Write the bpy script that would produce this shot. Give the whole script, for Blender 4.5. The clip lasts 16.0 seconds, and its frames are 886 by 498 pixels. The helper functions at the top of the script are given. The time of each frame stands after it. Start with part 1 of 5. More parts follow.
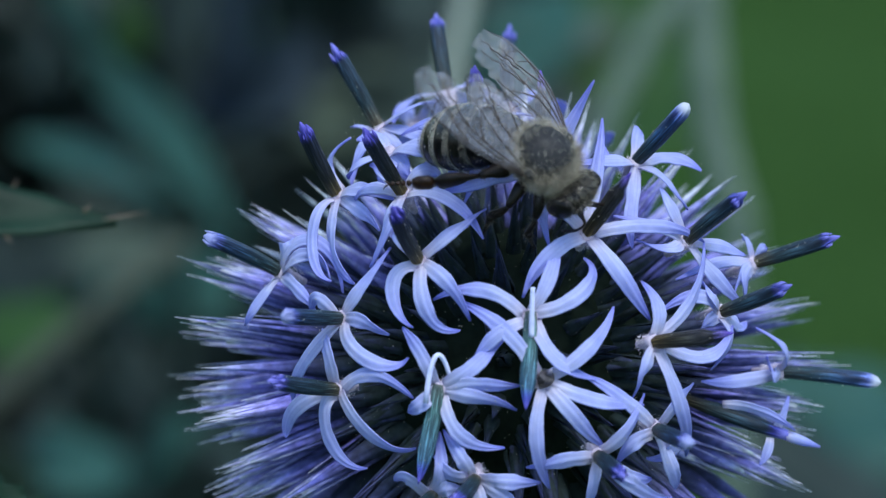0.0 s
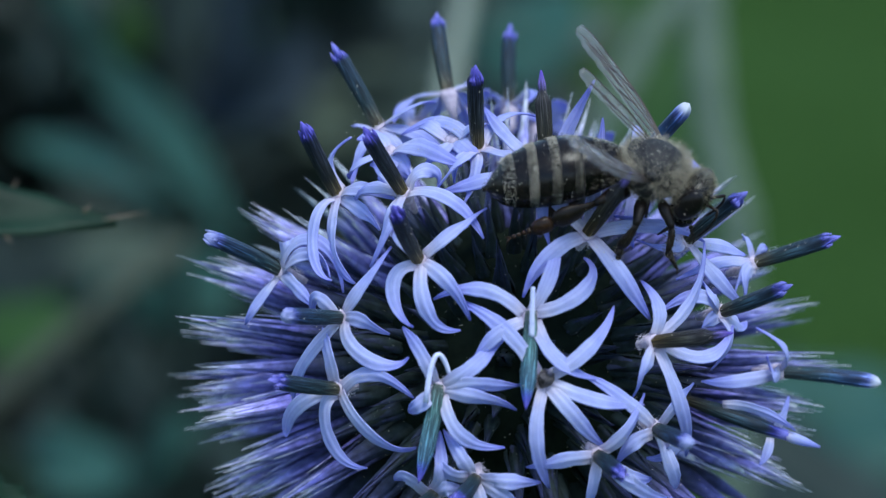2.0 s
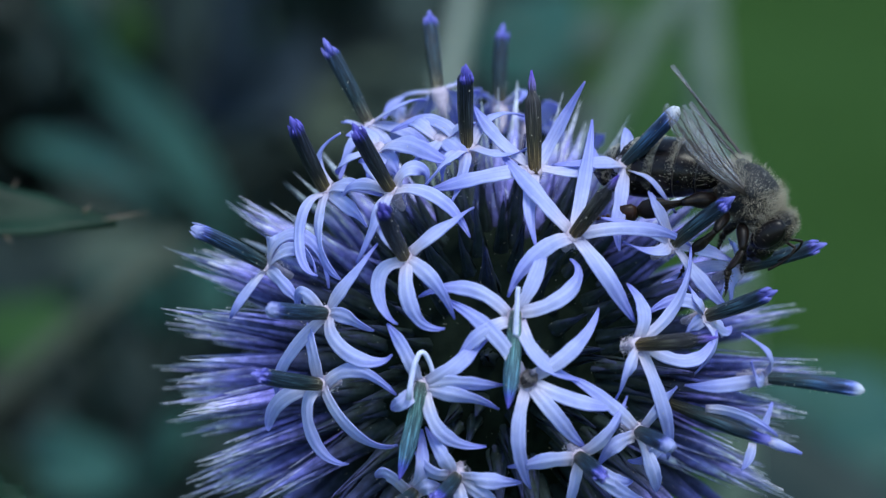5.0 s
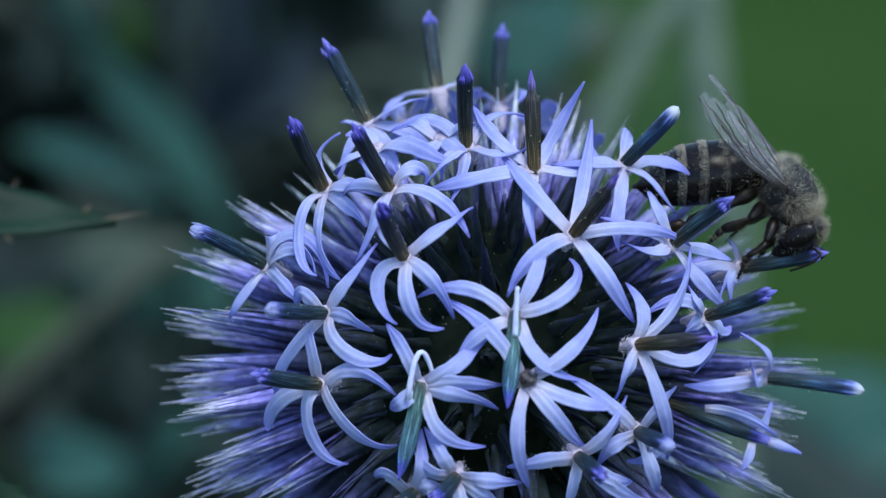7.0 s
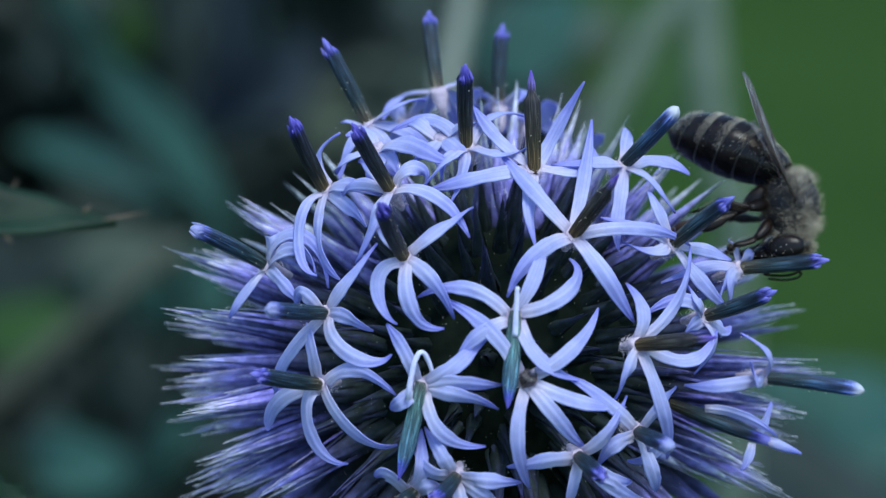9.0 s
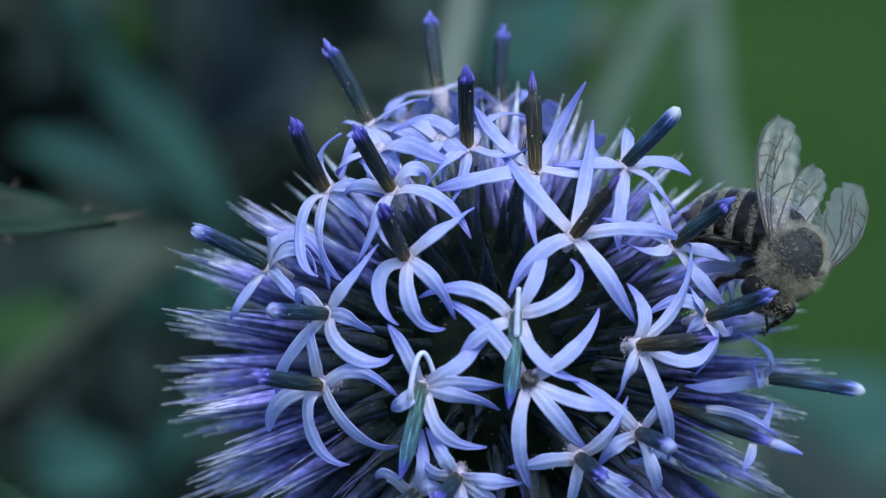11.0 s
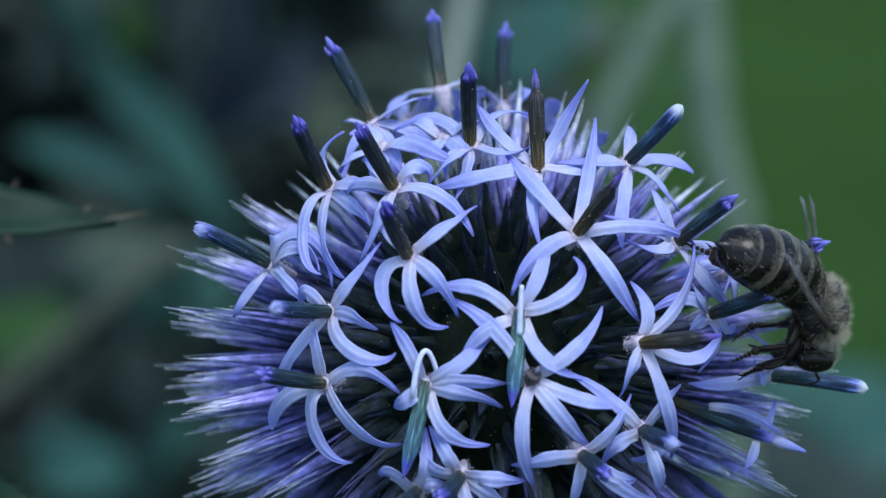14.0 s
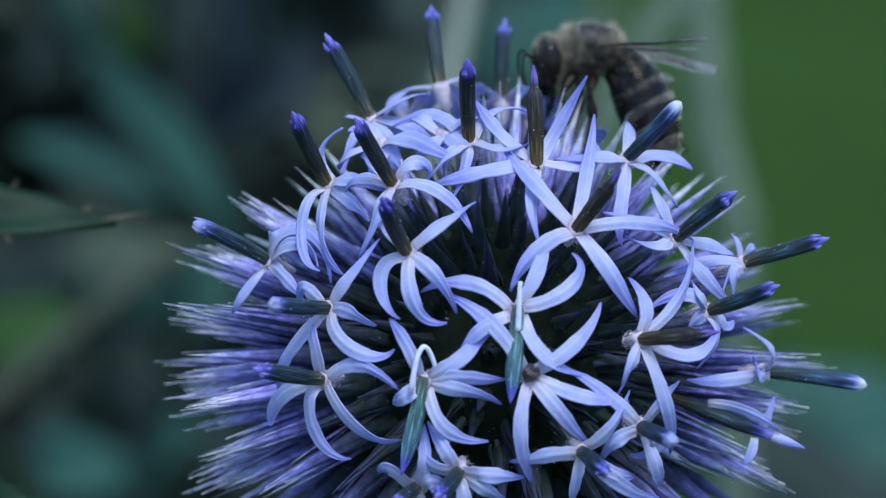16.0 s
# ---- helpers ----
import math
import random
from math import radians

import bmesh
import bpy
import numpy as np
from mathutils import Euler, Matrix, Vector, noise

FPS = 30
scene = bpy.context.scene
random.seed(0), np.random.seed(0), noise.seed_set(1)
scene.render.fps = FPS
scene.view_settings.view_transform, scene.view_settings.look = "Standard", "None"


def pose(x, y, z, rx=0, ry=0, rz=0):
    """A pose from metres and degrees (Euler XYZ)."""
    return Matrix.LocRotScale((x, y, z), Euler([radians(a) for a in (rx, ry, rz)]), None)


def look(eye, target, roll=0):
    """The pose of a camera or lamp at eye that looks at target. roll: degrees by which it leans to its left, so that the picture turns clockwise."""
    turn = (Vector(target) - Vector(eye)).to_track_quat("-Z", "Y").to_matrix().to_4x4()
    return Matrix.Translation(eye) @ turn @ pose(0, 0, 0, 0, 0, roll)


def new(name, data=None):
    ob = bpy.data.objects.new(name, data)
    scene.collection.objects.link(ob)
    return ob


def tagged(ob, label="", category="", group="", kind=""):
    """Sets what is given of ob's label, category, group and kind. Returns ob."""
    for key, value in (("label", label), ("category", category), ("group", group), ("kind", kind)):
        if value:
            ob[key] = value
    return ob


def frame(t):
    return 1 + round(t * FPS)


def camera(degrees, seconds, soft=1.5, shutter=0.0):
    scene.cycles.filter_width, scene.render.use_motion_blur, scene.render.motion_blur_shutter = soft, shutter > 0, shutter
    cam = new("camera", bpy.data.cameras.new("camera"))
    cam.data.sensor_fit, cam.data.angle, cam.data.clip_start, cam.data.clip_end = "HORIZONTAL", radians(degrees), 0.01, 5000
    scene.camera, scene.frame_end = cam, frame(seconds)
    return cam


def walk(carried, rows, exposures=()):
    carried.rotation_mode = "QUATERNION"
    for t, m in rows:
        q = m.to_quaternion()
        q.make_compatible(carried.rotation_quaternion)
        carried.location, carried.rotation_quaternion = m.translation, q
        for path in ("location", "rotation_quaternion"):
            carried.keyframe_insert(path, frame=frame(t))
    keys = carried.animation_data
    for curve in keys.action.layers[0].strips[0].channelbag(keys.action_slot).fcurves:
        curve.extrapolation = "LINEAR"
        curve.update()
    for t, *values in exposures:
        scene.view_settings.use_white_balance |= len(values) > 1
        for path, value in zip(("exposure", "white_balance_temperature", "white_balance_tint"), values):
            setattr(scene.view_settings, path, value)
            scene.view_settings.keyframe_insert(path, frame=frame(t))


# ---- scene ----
# Working unit inside things: millimetres, scaled by K.
K = 0.001
# The stage: the middle of the flower globe, turned as the camera looks down on it.
STAGE = pose(0, 0, 0.75, -20, 0, 0)

# ---- camera: stands still on a tripod ----
cam = camera(16, 16.0, soft=1.3, shutter=0.4)
CAM = STAGE @ pose(-3.26 * K, -200 * K, 7.13 * K, 90, 0, 0)
cam.data.dof.use_dof = True
cam.data.dof.focus_distance = 0.188
cam.data.dof.aperture_fstop = 33
walk(cam, [(0, CAM), (16, CAM)], [(0, 1.20, 5930, 2), (16, 1.20, 5930, 2)])

# ---- light: soft daylight in the shade ----
world = bpy.data.worlds.new("sky")
scene.world = world
world.use_nodes = True
sky = world.node_tree.nodes.new("ShaderNodeTexSky")
sky.sky_type = "NISHITA"
sky.sun_disc = False
sky.sun_elevation, sky.sun_rotation = radians(68), radians(149)
world.node_tree.links.new(sky.outputs[0], world.node_tree.nodes["Background"].inputs[0])
world.node_tree.nodes["Background"].inputs[1].default_value = 0.12
sun_data = bpy.data.lights.new("sun", "SUN")
sun_data.energy, sun_data.angle, sun_data.color = 1.3, radians(25), (1.0, 0.96, 0.9)
sun = new("sun", sun_data)
sun.matrix_world = look((0.3, -0.5, 2.2), (0, 0, 0.75))


# ---- materials ----
class Nodes:
    """A node material, written short."""

    def __init__(self, name, rough=0.5, metal=0.0, spec=0.5):
        self.mat = bpy.data.materials.new(name)
        self.mat.use_nodes = True
        self.t = self.mat.node_tree
        self.b = self.t.nodes["Principled BSDF"]
        self.b.inputs["Roughness"].default_value = rough
        self.b.inputs["Metallic"].default_value = metal
        self.b.inputs["Specular IOR Level"].default_value = spec

    def node(self, kind, **inputs):
        n = self.t.nodes.new(kind)
        for k, v in inputs.items():
            n.inputs[k.replace("_", " ")].default_value = v
        return n

    def link(self, a, b):
        self.t.links.new(a, b)

    def coords(self):
        return self.t.nodes.new("ShaderNodeTexCoord")

    def uv(self):
        s = self.t.nodes.new("ShaderNodeSeparateXYZ")
        self.link(self.coords().outputs["UV"], s.inputs[0])
        return s.outputs

    def noise(self, scale, detail=4.0, vec=None, rough=0.6):
        n = self.node("ShaderNodeTexNoise", Scale=scale, Detail=detail, Roughness=rough)
        self.link(vec or self.coords().outputs["Object"], n.inputs["Vector"])
        return n.outputs["Fac"]

    def ramp(self, fac, *stops):
        r = self.t.nodes.new("ShaderNodeValToRGB")
        e = r.color_ramp.elements
        while len(e) < len(stops):
            e.new(0.5)
        for el, (p, c) in zip(e, stops):
            el.position, el.color = p, (*c, 1)
        self.link(fac, r.inputs[0])
        return r.outputs[0]

    def math(self, op, a, b):
        m = self.t.nodes.new("ShaderNodeMath")
        m.operation = op
        for i, v in enumerate((a, b)):
            if isinstance(v, (int, float)):
                m.inputs[i].default_value = v
            else:
                self.link(v, m.inputs[i])
        return m.outputs[0]

    def mix(self, fac, a, b, blend="MIX"):
        m = self.t.nodes.new("ShaderNodeMix")
        m.data_type, m.blend_type = "RGBA", blend
        for sock, v in ((m.inputs[0], fac), (m.inputs[6], a), (m.inputs[7], b)):
            if isinstance(v, (int, float)):
                sock.default_value = v
            elif isinstance(v, tuple):
                sock.default_value = (*v, 1)
            else:
                self.link(v, sock)
        return m.outputs[2]

    def bump(self, height, strength, distance):
        b = self.node("ShaderNodeBump", Strength=strength, Distance=distance)
        self.link(height, b.inputs["Height"])
        self.link(b.outputs[0], self.b.inputs["Normal"])

    def colour(self, c):
        if isinstance(c, tuple):
            self.b.inputs["Base Color"].default_value = (*c, 1)
        else:
            self.link(c, self.b.inputs["Base Color"])
        return self.mat

    def translucent(self, colour, amount):
        tr = self.t.nodes.new("ShaderNodeBsdfTranslucent")
        if isinstance(colour, tuple):
            tr.inputs[0].default_value = (*colour, 1)
        else:
            self.link(colour, tr.inputs[0])
        mx = self.t.nodes.new("ShaderNodeMixShader")
        mx.inputs[0].default_value = amount
        self.link(self.b.outputs[0], mx.inputs[1])
        self.link(tr.outputs[0], mx.inputs[2])
        self.link(mx.outputs[0], self.t.nodes["Material Output"].inputs[0])


def petal_material():
    m = Nodes("petal", rough=0.55, spec=0.3)
    u, v, _ = m.uv()
    along = m.ramp(v, (0.0, (0.76, 0.69, 0.80)), (0.10, (0.71, 0.68, 0.84)), (0.24, (0.58, 0.605, 0.86)), (0.55, (0.51, 0.545, 0.89)), (1.0, (0.35, 0.365, 0.85)))
    stripe = m.ramp(m.math("FRACT", m.math("MULTIPLY", u, 4.0), 0.0), (0.0, (0.86, 0.86, 0.93)), (0.3, (1, 1, 1)), (0.75, (1, 1, 1)), (1.0, (0.86, 0.86, 0.93)))
    c = m.mix(1.0, along, stripe, "MULTIPLY")
    blotch = m.ramp(m.noise(900.0), (0.3, (0.78, 0.80, 0.90)), (0.7, (1.04, 1.04, 1.02)))
    c = m.mix(1.0, c, blotch, "MULTIPLY")
    m.bump(m.noise(1800.0, 5.0), 0.5, 0.00012)
    m.colour(c)
    m.translucent(c, 0.4)
    return m.mat


def tube_material(name, low, middle, high, tip, pale):
    m = Nodes(name, rough=0.42, spec=0.22)
    u, v, _ = m.uv()
    base = m.ramp(v, (0.0, low), (0.30, middle), (0.78, high), (0.87, tip), (0.96, pale))
    streak = m.node("ShaderNodeTexNoise", Scale=6.0, Detail=3.0)
    vec = m.t.nodes.new("ShaderNodeCombineXYZ")
    m.link(m.math("MULTIPLY", u, 7.0), vec.inputs[0])
    m.link(m.math("MULTIPLY", v, 0.5), vec.inputs[1])
    m.link(vec.outputs[0], streak.inputs["Vector"])
    # Pale streaks of the tube; glints along the ribs are painted into their bright end.
    lines = m.ramp(streak.outputs["Fac"], (0.38, (0.22, 0.24, 0.26)), (0.55, (0.85, 0.85, 0.85)), (0.70, (3.0, 3.2, 3.2)))
    c = m.mix(m.ramp(v, (0.86, (1, 1, 1)), (0.94, (0, 0, 0))), base, lines, "MULTIPLY")
    m.bump(streak.outputs["Fac"], 0.5, 0.0002)
    return m.colour(c)


def bract_material():
    m = Nodes("bract", rough=0.65, spec=0.2)
    u, v, _ = m.uv()
    info = m.t.nodes.new("ShaderNodeObjectInfo")
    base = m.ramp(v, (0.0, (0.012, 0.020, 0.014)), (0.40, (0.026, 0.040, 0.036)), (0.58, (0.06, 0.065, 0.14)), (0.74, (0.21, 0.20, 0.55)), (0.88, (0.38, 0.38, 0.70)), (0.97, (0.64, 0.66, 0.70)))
    tint = m.ramp(info.outputs["Random"], (0.0, (0.40, 0.46, 0.48)), (0.5, (0.86, 0.88, 0.95)), (1.0, (1.22, 1.15, 1.28)))
    c = m.mix(1.0, base, tint, "MULTIPLY")
    spots = m.ramp(m.noise(1600.0, 2.0), (0.35, (0.6, 0.62, 0.6)), (0.65, (1.15, 1.15, 1.15)))
    c = m.mix(1.0, c, spots, "MULTIPLY")
    m.bump(m.noise(3000.0, 2.0), 0.3, 0.0001)
    return m.colour(c)


def plain_material(name, a, b, scale, rough=0.5, spec=0.5, bump=0.2, depth=0.0001, detail=4.0):
    m = Nodes(name, rough=rough, spec=spec)
    n = m.noise(scale, detail)
    m.bump(n, bump, depth)
    return m.colour(m.ramp(n, (0.3, a), (0.7, b)))


def fur_material(name, a, b):
    """Fine hair that lets some light through."""
    m = Nodes(name, rough=0.7, spec=0.25)
    c = m.ramp(m.noise(1200.0), (0.3, a), (0.7, b))
    m.colour(c)
    m.translucent(c, 0.4)
    return m.mat


def leaf_material(name, dark, light, scale):
    m = Nodes(name, rough=0.55, spec=0.18)
    u, v, _ = m.uv()
    mid = m.ramp(m.math("ABSOLUTE", m.math("SUBTRACT", u, 0.5), 0.0), (0.0, (1.9, 1.9, 1.6)), (0.06, (1, 1, 1)))
    n = m.noise(scale)
    c = m.mix(1.0, m.ramp(n, (0.3, dark), (0.7, light)), mid, "MULTIPLY")
    m.bump(n, 0.3, 0.0006)
    m.colour(c)
    m.translucent(c, 0.2)
    return m.mat


def wing_material():
    m = Nodes("wing_membrane", rough=0.30, spec=1.0)
    n = m.noise(1100.0, 3.0)
    m.colour(m.ramp(n, (0.3, (0.30, 0.31, 0.36)), (0.7, (0.58, 0.60, 0.70))))
    m.bump(n, 0.35, 0.0003)
    clear = m.t.nodes.new("ShaderNodeBsdfTransparent")
    clear.inputs[0].default_value = (0.90, 0.87, 0.83, 1)
    film = m.t.nodes.new("ShaderNodeMixShader")
    film.inputs[0].default_value = 0.21
    m.link(clear.outputs[0], film.inputs[1])
    m.link(m.b.outputs[0], film.inputs[2])
    m.link(film.outputs[0], m.t.nodes["Material Output"].inputs[0])
    return m.mat


PETAL = petal_material()
TUBES = {
    "blue": tube_material("tube_blue", (0.09, 0.07, 0.035), (0.018, 0.034, 0.040), (0.016, 0.030, 0.055), (0.06, 0.06, 0.34), (0.20, 0.19, 0.60)),
    "pale": tube_material("tube_pale", (0.035, 0.042, 0.036), (0.015, 0.034, 0.045), (0.018, 0.035, 0.085), (0.11, 0.13, 0.42), (0.27, 0.29, 0.54)),
    "navy": tube_material("tube_navy", (0.13, 0.095, 0.035), (0.020, 0.023, 0.020), (0.012, 0.016, 0.030), (0.04, 0.035, 0.26), (0.13, 0.11, 0.50)),
    "green": tube_material("tube_green", (0.09, 0.11, 0.10), (0.08, 0.16, 0.16), (0.07, 0.14, 0.22), (0.08, 0.10, 0.46), (0.12, 0.10, 0.50)),
    "brown": tube_material("tube_brown", (0.10, 0.065, 0.025), (0.030, 0.026, 0.013), (0.030, 0.028, 0.036), (0.17, 0.13, 0.42), (0.10, 0.06, 0.40)),
    "white": tube_material("tube_white_tipped", (0.03, 0.042, 0.045), (0.018, 0.04, 0.055), (0.025, 0.05, 0.13), (0.14, 0.18, 0.50), (0.50, 0.52, 0.60)),
    "stub": tube_material("tube_withered", (0.10, 0.07, 0.05), (0.08, 0.06, 0.06), (0.09, 0.08, 0.09), (0.15, 0.14, 0.22), (0.30, 0.28, 0.36)),
}
THROAT = plain_material("throat", (0.32, 0.26, 0.34), (0.58, 0.50, 0.60), 2500, 0.7)
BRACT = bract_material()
# Near-black, with the deep shade between the buds put into its colour.
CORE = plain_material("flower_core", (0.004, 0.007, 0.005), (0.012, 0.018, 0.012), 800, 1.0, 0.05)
STEM = plain_material("thistle_stem", (0.20, 0.24, 0.19), (0.33, 0.36, 0.30), 90, 0.7, 0.3)
POLLEN = plain_material("pollen", (0.50, 0.44, 0.34), (0.72, 0.66, 0.54), 3000, 0.7)
FUZZ = plain_material("throat_fuzz", (0.60, 0.52, 0.64), (0.85, 0.80, 0.86), 1500, 0.8, 0.2)
STYLE = plain_material("style", (0.50, 0.52, 0.80), (0.68, 0.69, 0.90), 2000, 0.5)
CHITIN = plain_material("bee_chitin", (0.003, 0.003, 0.004), (0.012, 0.009, 0.008), 1500, 0.25, 0.20, 0.25)
CHITIN_MATT = plain_material("bee_thorax_chitin", (0.008, 0.008, 0.009), (0.030, 0.029, 0.030), 2600, 0.62, 0.25, 0.5)
CHITIN_LEG = plain_material("bee_leg_chitin", (0.004, 0.003, 0.003), (0.016, 0.009, 0.006), 1200, 0.40, 0.22, 0.6)
CHITIN_TARSUS = plain_material("bee_tarsus_chitin", (0.007, 0.0035, 0.002), (0.036, 0.015, 0.006), 1600, 0.40, 0.25, 0.6)
EYE = plain_material("bee_eye", (0.004, 0.003, 0.003), (0.009, 0.007, 0.007), 6000, 0.30, 0.20, 0.05)
FUR_PALE = fur_material("bee_fur_pale", (0.22, 0.185, 0.13), (0.78, 0.70, 0.55))
FUR_DARK = fur_material("bee_fur_dark", (0.018, 0.014, 0.010), (0.06, 0.048, 0.035))
FUR_BROWN = fur_material("bee_fur_brown", (0.060, 0.048, 0.034), (0.26, 0.215, 0.155))
RIM = plain_material("bee_tergite_rim", (0.010, 0.007, 0.005), (0.035, 0.026, 0.018), 1500, 0.35)
BAND = fur_material("bee_band", (0.36, 0.325, 0.255), (0.78, 0.72, 0.60))
WING = wing_material()
VEIN = plain_material("wing_vein", (0.012, 0.008, 0.006), (0.045, 0.028, 0.018), 900, 0.45)
LEAF_NEAR = leaf_material("thistle_leaf_green", (0.004, 0.011, 0.006), (0.016, 0.046, 0.026), 130)
LEAF_TEAL = leaf_material("leaf_blue_green", (0.017, 0.056, 0.045), (0.036, 0.096, 0.078), 40)
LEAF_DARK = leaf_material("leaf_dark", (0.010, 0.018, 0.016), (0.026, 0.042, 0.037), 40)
LEAF_GREEN = leaf_material("leaf_green", (0.015, 0.044, 0.007), (0.033, 0.077, 0.018), 40)
LEAF_GREY = leaf_material("leaf_grey_green", (0.044, 0.062, 0.045), (0.081, 0.106, 0.077), 40)
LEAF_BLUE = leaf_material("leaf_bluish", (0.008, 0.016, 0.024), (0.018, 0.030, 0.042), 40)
LEAF_LIME = leaf_material("leaf_yellow_green", (0.06, 0.11, 0.03), (0.10, 0.17, 0.05), 40)
STEM_DULL = plain_material("thistle_stem_dull", (0.085, 0.122, 0.088), (0.148, 0.190, 0.142), 90, 0.7, 0.3)
STEM_DARK = plain_material("stem_brown_green", (0.040, 0.048, 0.034), (0.072, 0.080, 0.058), 90, 0.8, 0.2)
BARK = plain_material("bark", (0.012, 0.010, 0.008), (0.03, 0.026, 0.02), 60, 0.9, 0.2)
SPINE = plain_material("leaf_spine", (0.10, 0.07, 0.045), (0.18, 0.13, 0.08), 800, 0.6)


# ---- mesh helpers ----
def part(name, bm, material, parent, label="", smooth=True):
    """Links a bmesh as one mesh object under a thing or a part."""
    me = bm if isinstance(bm, bpy.types.Mesh) else bpy.data.meshes.new(name)
    if me is not bm:
        bm.to_mesh(me)
        bm.free()
        if material:
            me.materials.append(material)
        if smooth:
            me.polygons.foreach_set("use_smooth", [True] * len(me.polygons))
    ob = new(name, me)
    ob.parent = parent
    if label:
        ob["label"] = label
    return ob


def empty(name, m, label, category, group="", kind=""):
    ob = new(name)
    ob.empty_display_size = 0.005
    ob.matrix_world = m
    return tagged(ob, label, category, group, kind)


def skin(bm, rings, closed=True, cap=True, low=0.0):
    """Faces between rings of points (lists of Vectors in metres); u runs round, v along."""
    lay = bm.loops.layers.uv.verify()
    rows = [[bm.verts.new(p) for p in r] for r in rings]
    n, m = len(rows[0]), len(rows)
    for i in range(m - 1):
        for j in range(n if closed else n - 1):
            k = (j + 1) % n
            f = bm.faces.new((rows[i][j], rows[i][k], rows[i + 1][k], rows[i + 1][j]))
            w = n if closed else n - 1
            for loop, (a, b) in zip(f.loops, ((j, i), (j + 1, i), (j + 1, i + 1), (j, i + 1))):
                loop[lay].uv = (a / w, low + (1 - low) * b / (m - 1))
    if cap and closed:
        for r, v in ((rows[0][::-1], low), (rows[-1], 1.0)):
            f = bm.faces.new(r)
            for loop in f.loops:
                loop[lay].uv = (0.5, v)
    return rows


def frame_along(d, hint=Vector((0, 0, 1))):
    d = d.normalized()
    a = hint - hint.dot(d) * d
    if a.length < 1e-4:
        a = Vector((1, 0, 0)) - d.x * d
    a.normalize()
    return d, a, d.cross(a)


def rod(bm, pts, radii, sides=8, ridge=0.0, ridges=5, flat=1.0, low=0.0):
    """A tapered rod along points (mm)."""
    rings = []
    for i, p in enumerate(pts):
        d = pts[min(i + 1, len(pts) - 1)] - pts[max(i - 1, 0)]
        _, a, b = frame_along(d)
        ring = []
        for j in range(sides):
            g = 2 * math.pi * j / sides
            r = radii[i] * (1 + ridge * math.cos(ridges * g))
            ring.append((p + a * (r * math.cos(g)) + b * (r * flat * math.sin(g))) * K)
        rings.append(ring)
    skin(bm, rings, low=low)


def bezier(a, b, c, n):
    return [a * (1 - t) ** 2 + b * (2 * t * (1 - t)) + c * t * t for t in (i / (n - 1) for i in range(n))]


def cubic(a, b, c, d, n):
    return [a * (1 - t) ** 3 + b * (3 * t * (1 - t) ** 2) + c * (3 * t * t * (1 - t)) + d * t ** 3 for t in (i / (n - 1) for i in range(n))]


def ball(bm, centre, size, u=16, v=10, wobble=0.0):
    """An ellipsoid with a slightly uneven surface (mm)."""
    rings = []
    c = Vector(centre)
    for i in range(1, v):
        th = math.pi * i / v
        ring = []
        for j in range(u):
            ph = 2 * math.pi * j / u
            d = Vector((math.sin(th) * math.cos(ph), math.sin(th) * math.sin(ph), math.cos(th)))
            k = 1 + wobble * noise.noise(d * 2.3 + c)
            ring.append((c + Vector((d.x * size[0], d.y * size[1], d.z * size[2])) * k) * K)
        rings.append(ring)
    skin(bm, rings)


def hairs(count, where, length, seed, lean=Vector((-0.5, 0, 0)), thick=0.028):
    """Many fine hairs; where(rng) gives a root and its normal (mm)."""
    rng = random.Random(seed)
    verts, faces = [], []
    for _ in range(count):
        p, n = where(rng)
        d = (n + lean * rng.uniform(0.4, 1.0) + Vector([rng.gauss(0, 0.28) for _ in range(3)])).normalized()
        L = length * rng.uniform(0.5, 1.15)
        s = d.cross(Vector([rng.uniform(-1, 1) for _ in range(3)])).normalized() * thick
        bend = n * (-0.12 * L)
        k = len(verts)
        for q in (p - s, p + s, p + d * (L * 0.55) + s * 0.7, p + d * (L * 0.55) - s * 0.7, p + d * L + bend):
            verts.append(tuple(q * K))
        faces += [(k, k + 1, k + 2, k + 3), (k + 3, k + 2, k + 4)]
    me = bpy.data.meshes.new("fur")
    me.from_pydata(verts, [], faces)
    return me


# ---- large setting: lawn and soil ----
def ground():
    bm = bmesh.new()
    size, n = 60.0, 60
    grid = [[bm.verts.new((math.copysign(abs(x) ** 2.2, x) * size, math.copysign(abs(y) ** 2.2, y) * size,
                           0.012 * noise.noise(Vector((x * 40, y * 40, 0)))))
             for x in np.linspace(-1, 1, n)] for y in np.linspace(-1, 1, n)]
    for i in range(n - 1):
        for j in range(n - 1):
            bm.faces.new((grid[i][j], grid[i][j + 1], grid[i + 1][j + 1], grid[i + 1][j]))
    m = Nodes("lawn", rough=0.95, spec=0.0)
    c = m.ramp(m.noise(2.2, 6.0), (0.3, (0.030, 0.064, 0.016)), (0.7, (0.042, 0.088, 0.026)))
    fine = m.ramp(m.noise(60.0, 5.0), (0.3, (0.6, 0.65, 0.6)), (0.7, (1.25, 1.2, 1.1)))
    m.bump(m.noise(80.0, 4.0), 0.8, 0.03)
    m.colour(m.mix(1.0, c, fine, "MULTIPLY"))
    ob = part("ground", bm, m.mat, None)
    tagged(ob, "mown green lawn stretching away behind the flower", "lawn", kind="structure")


ground()


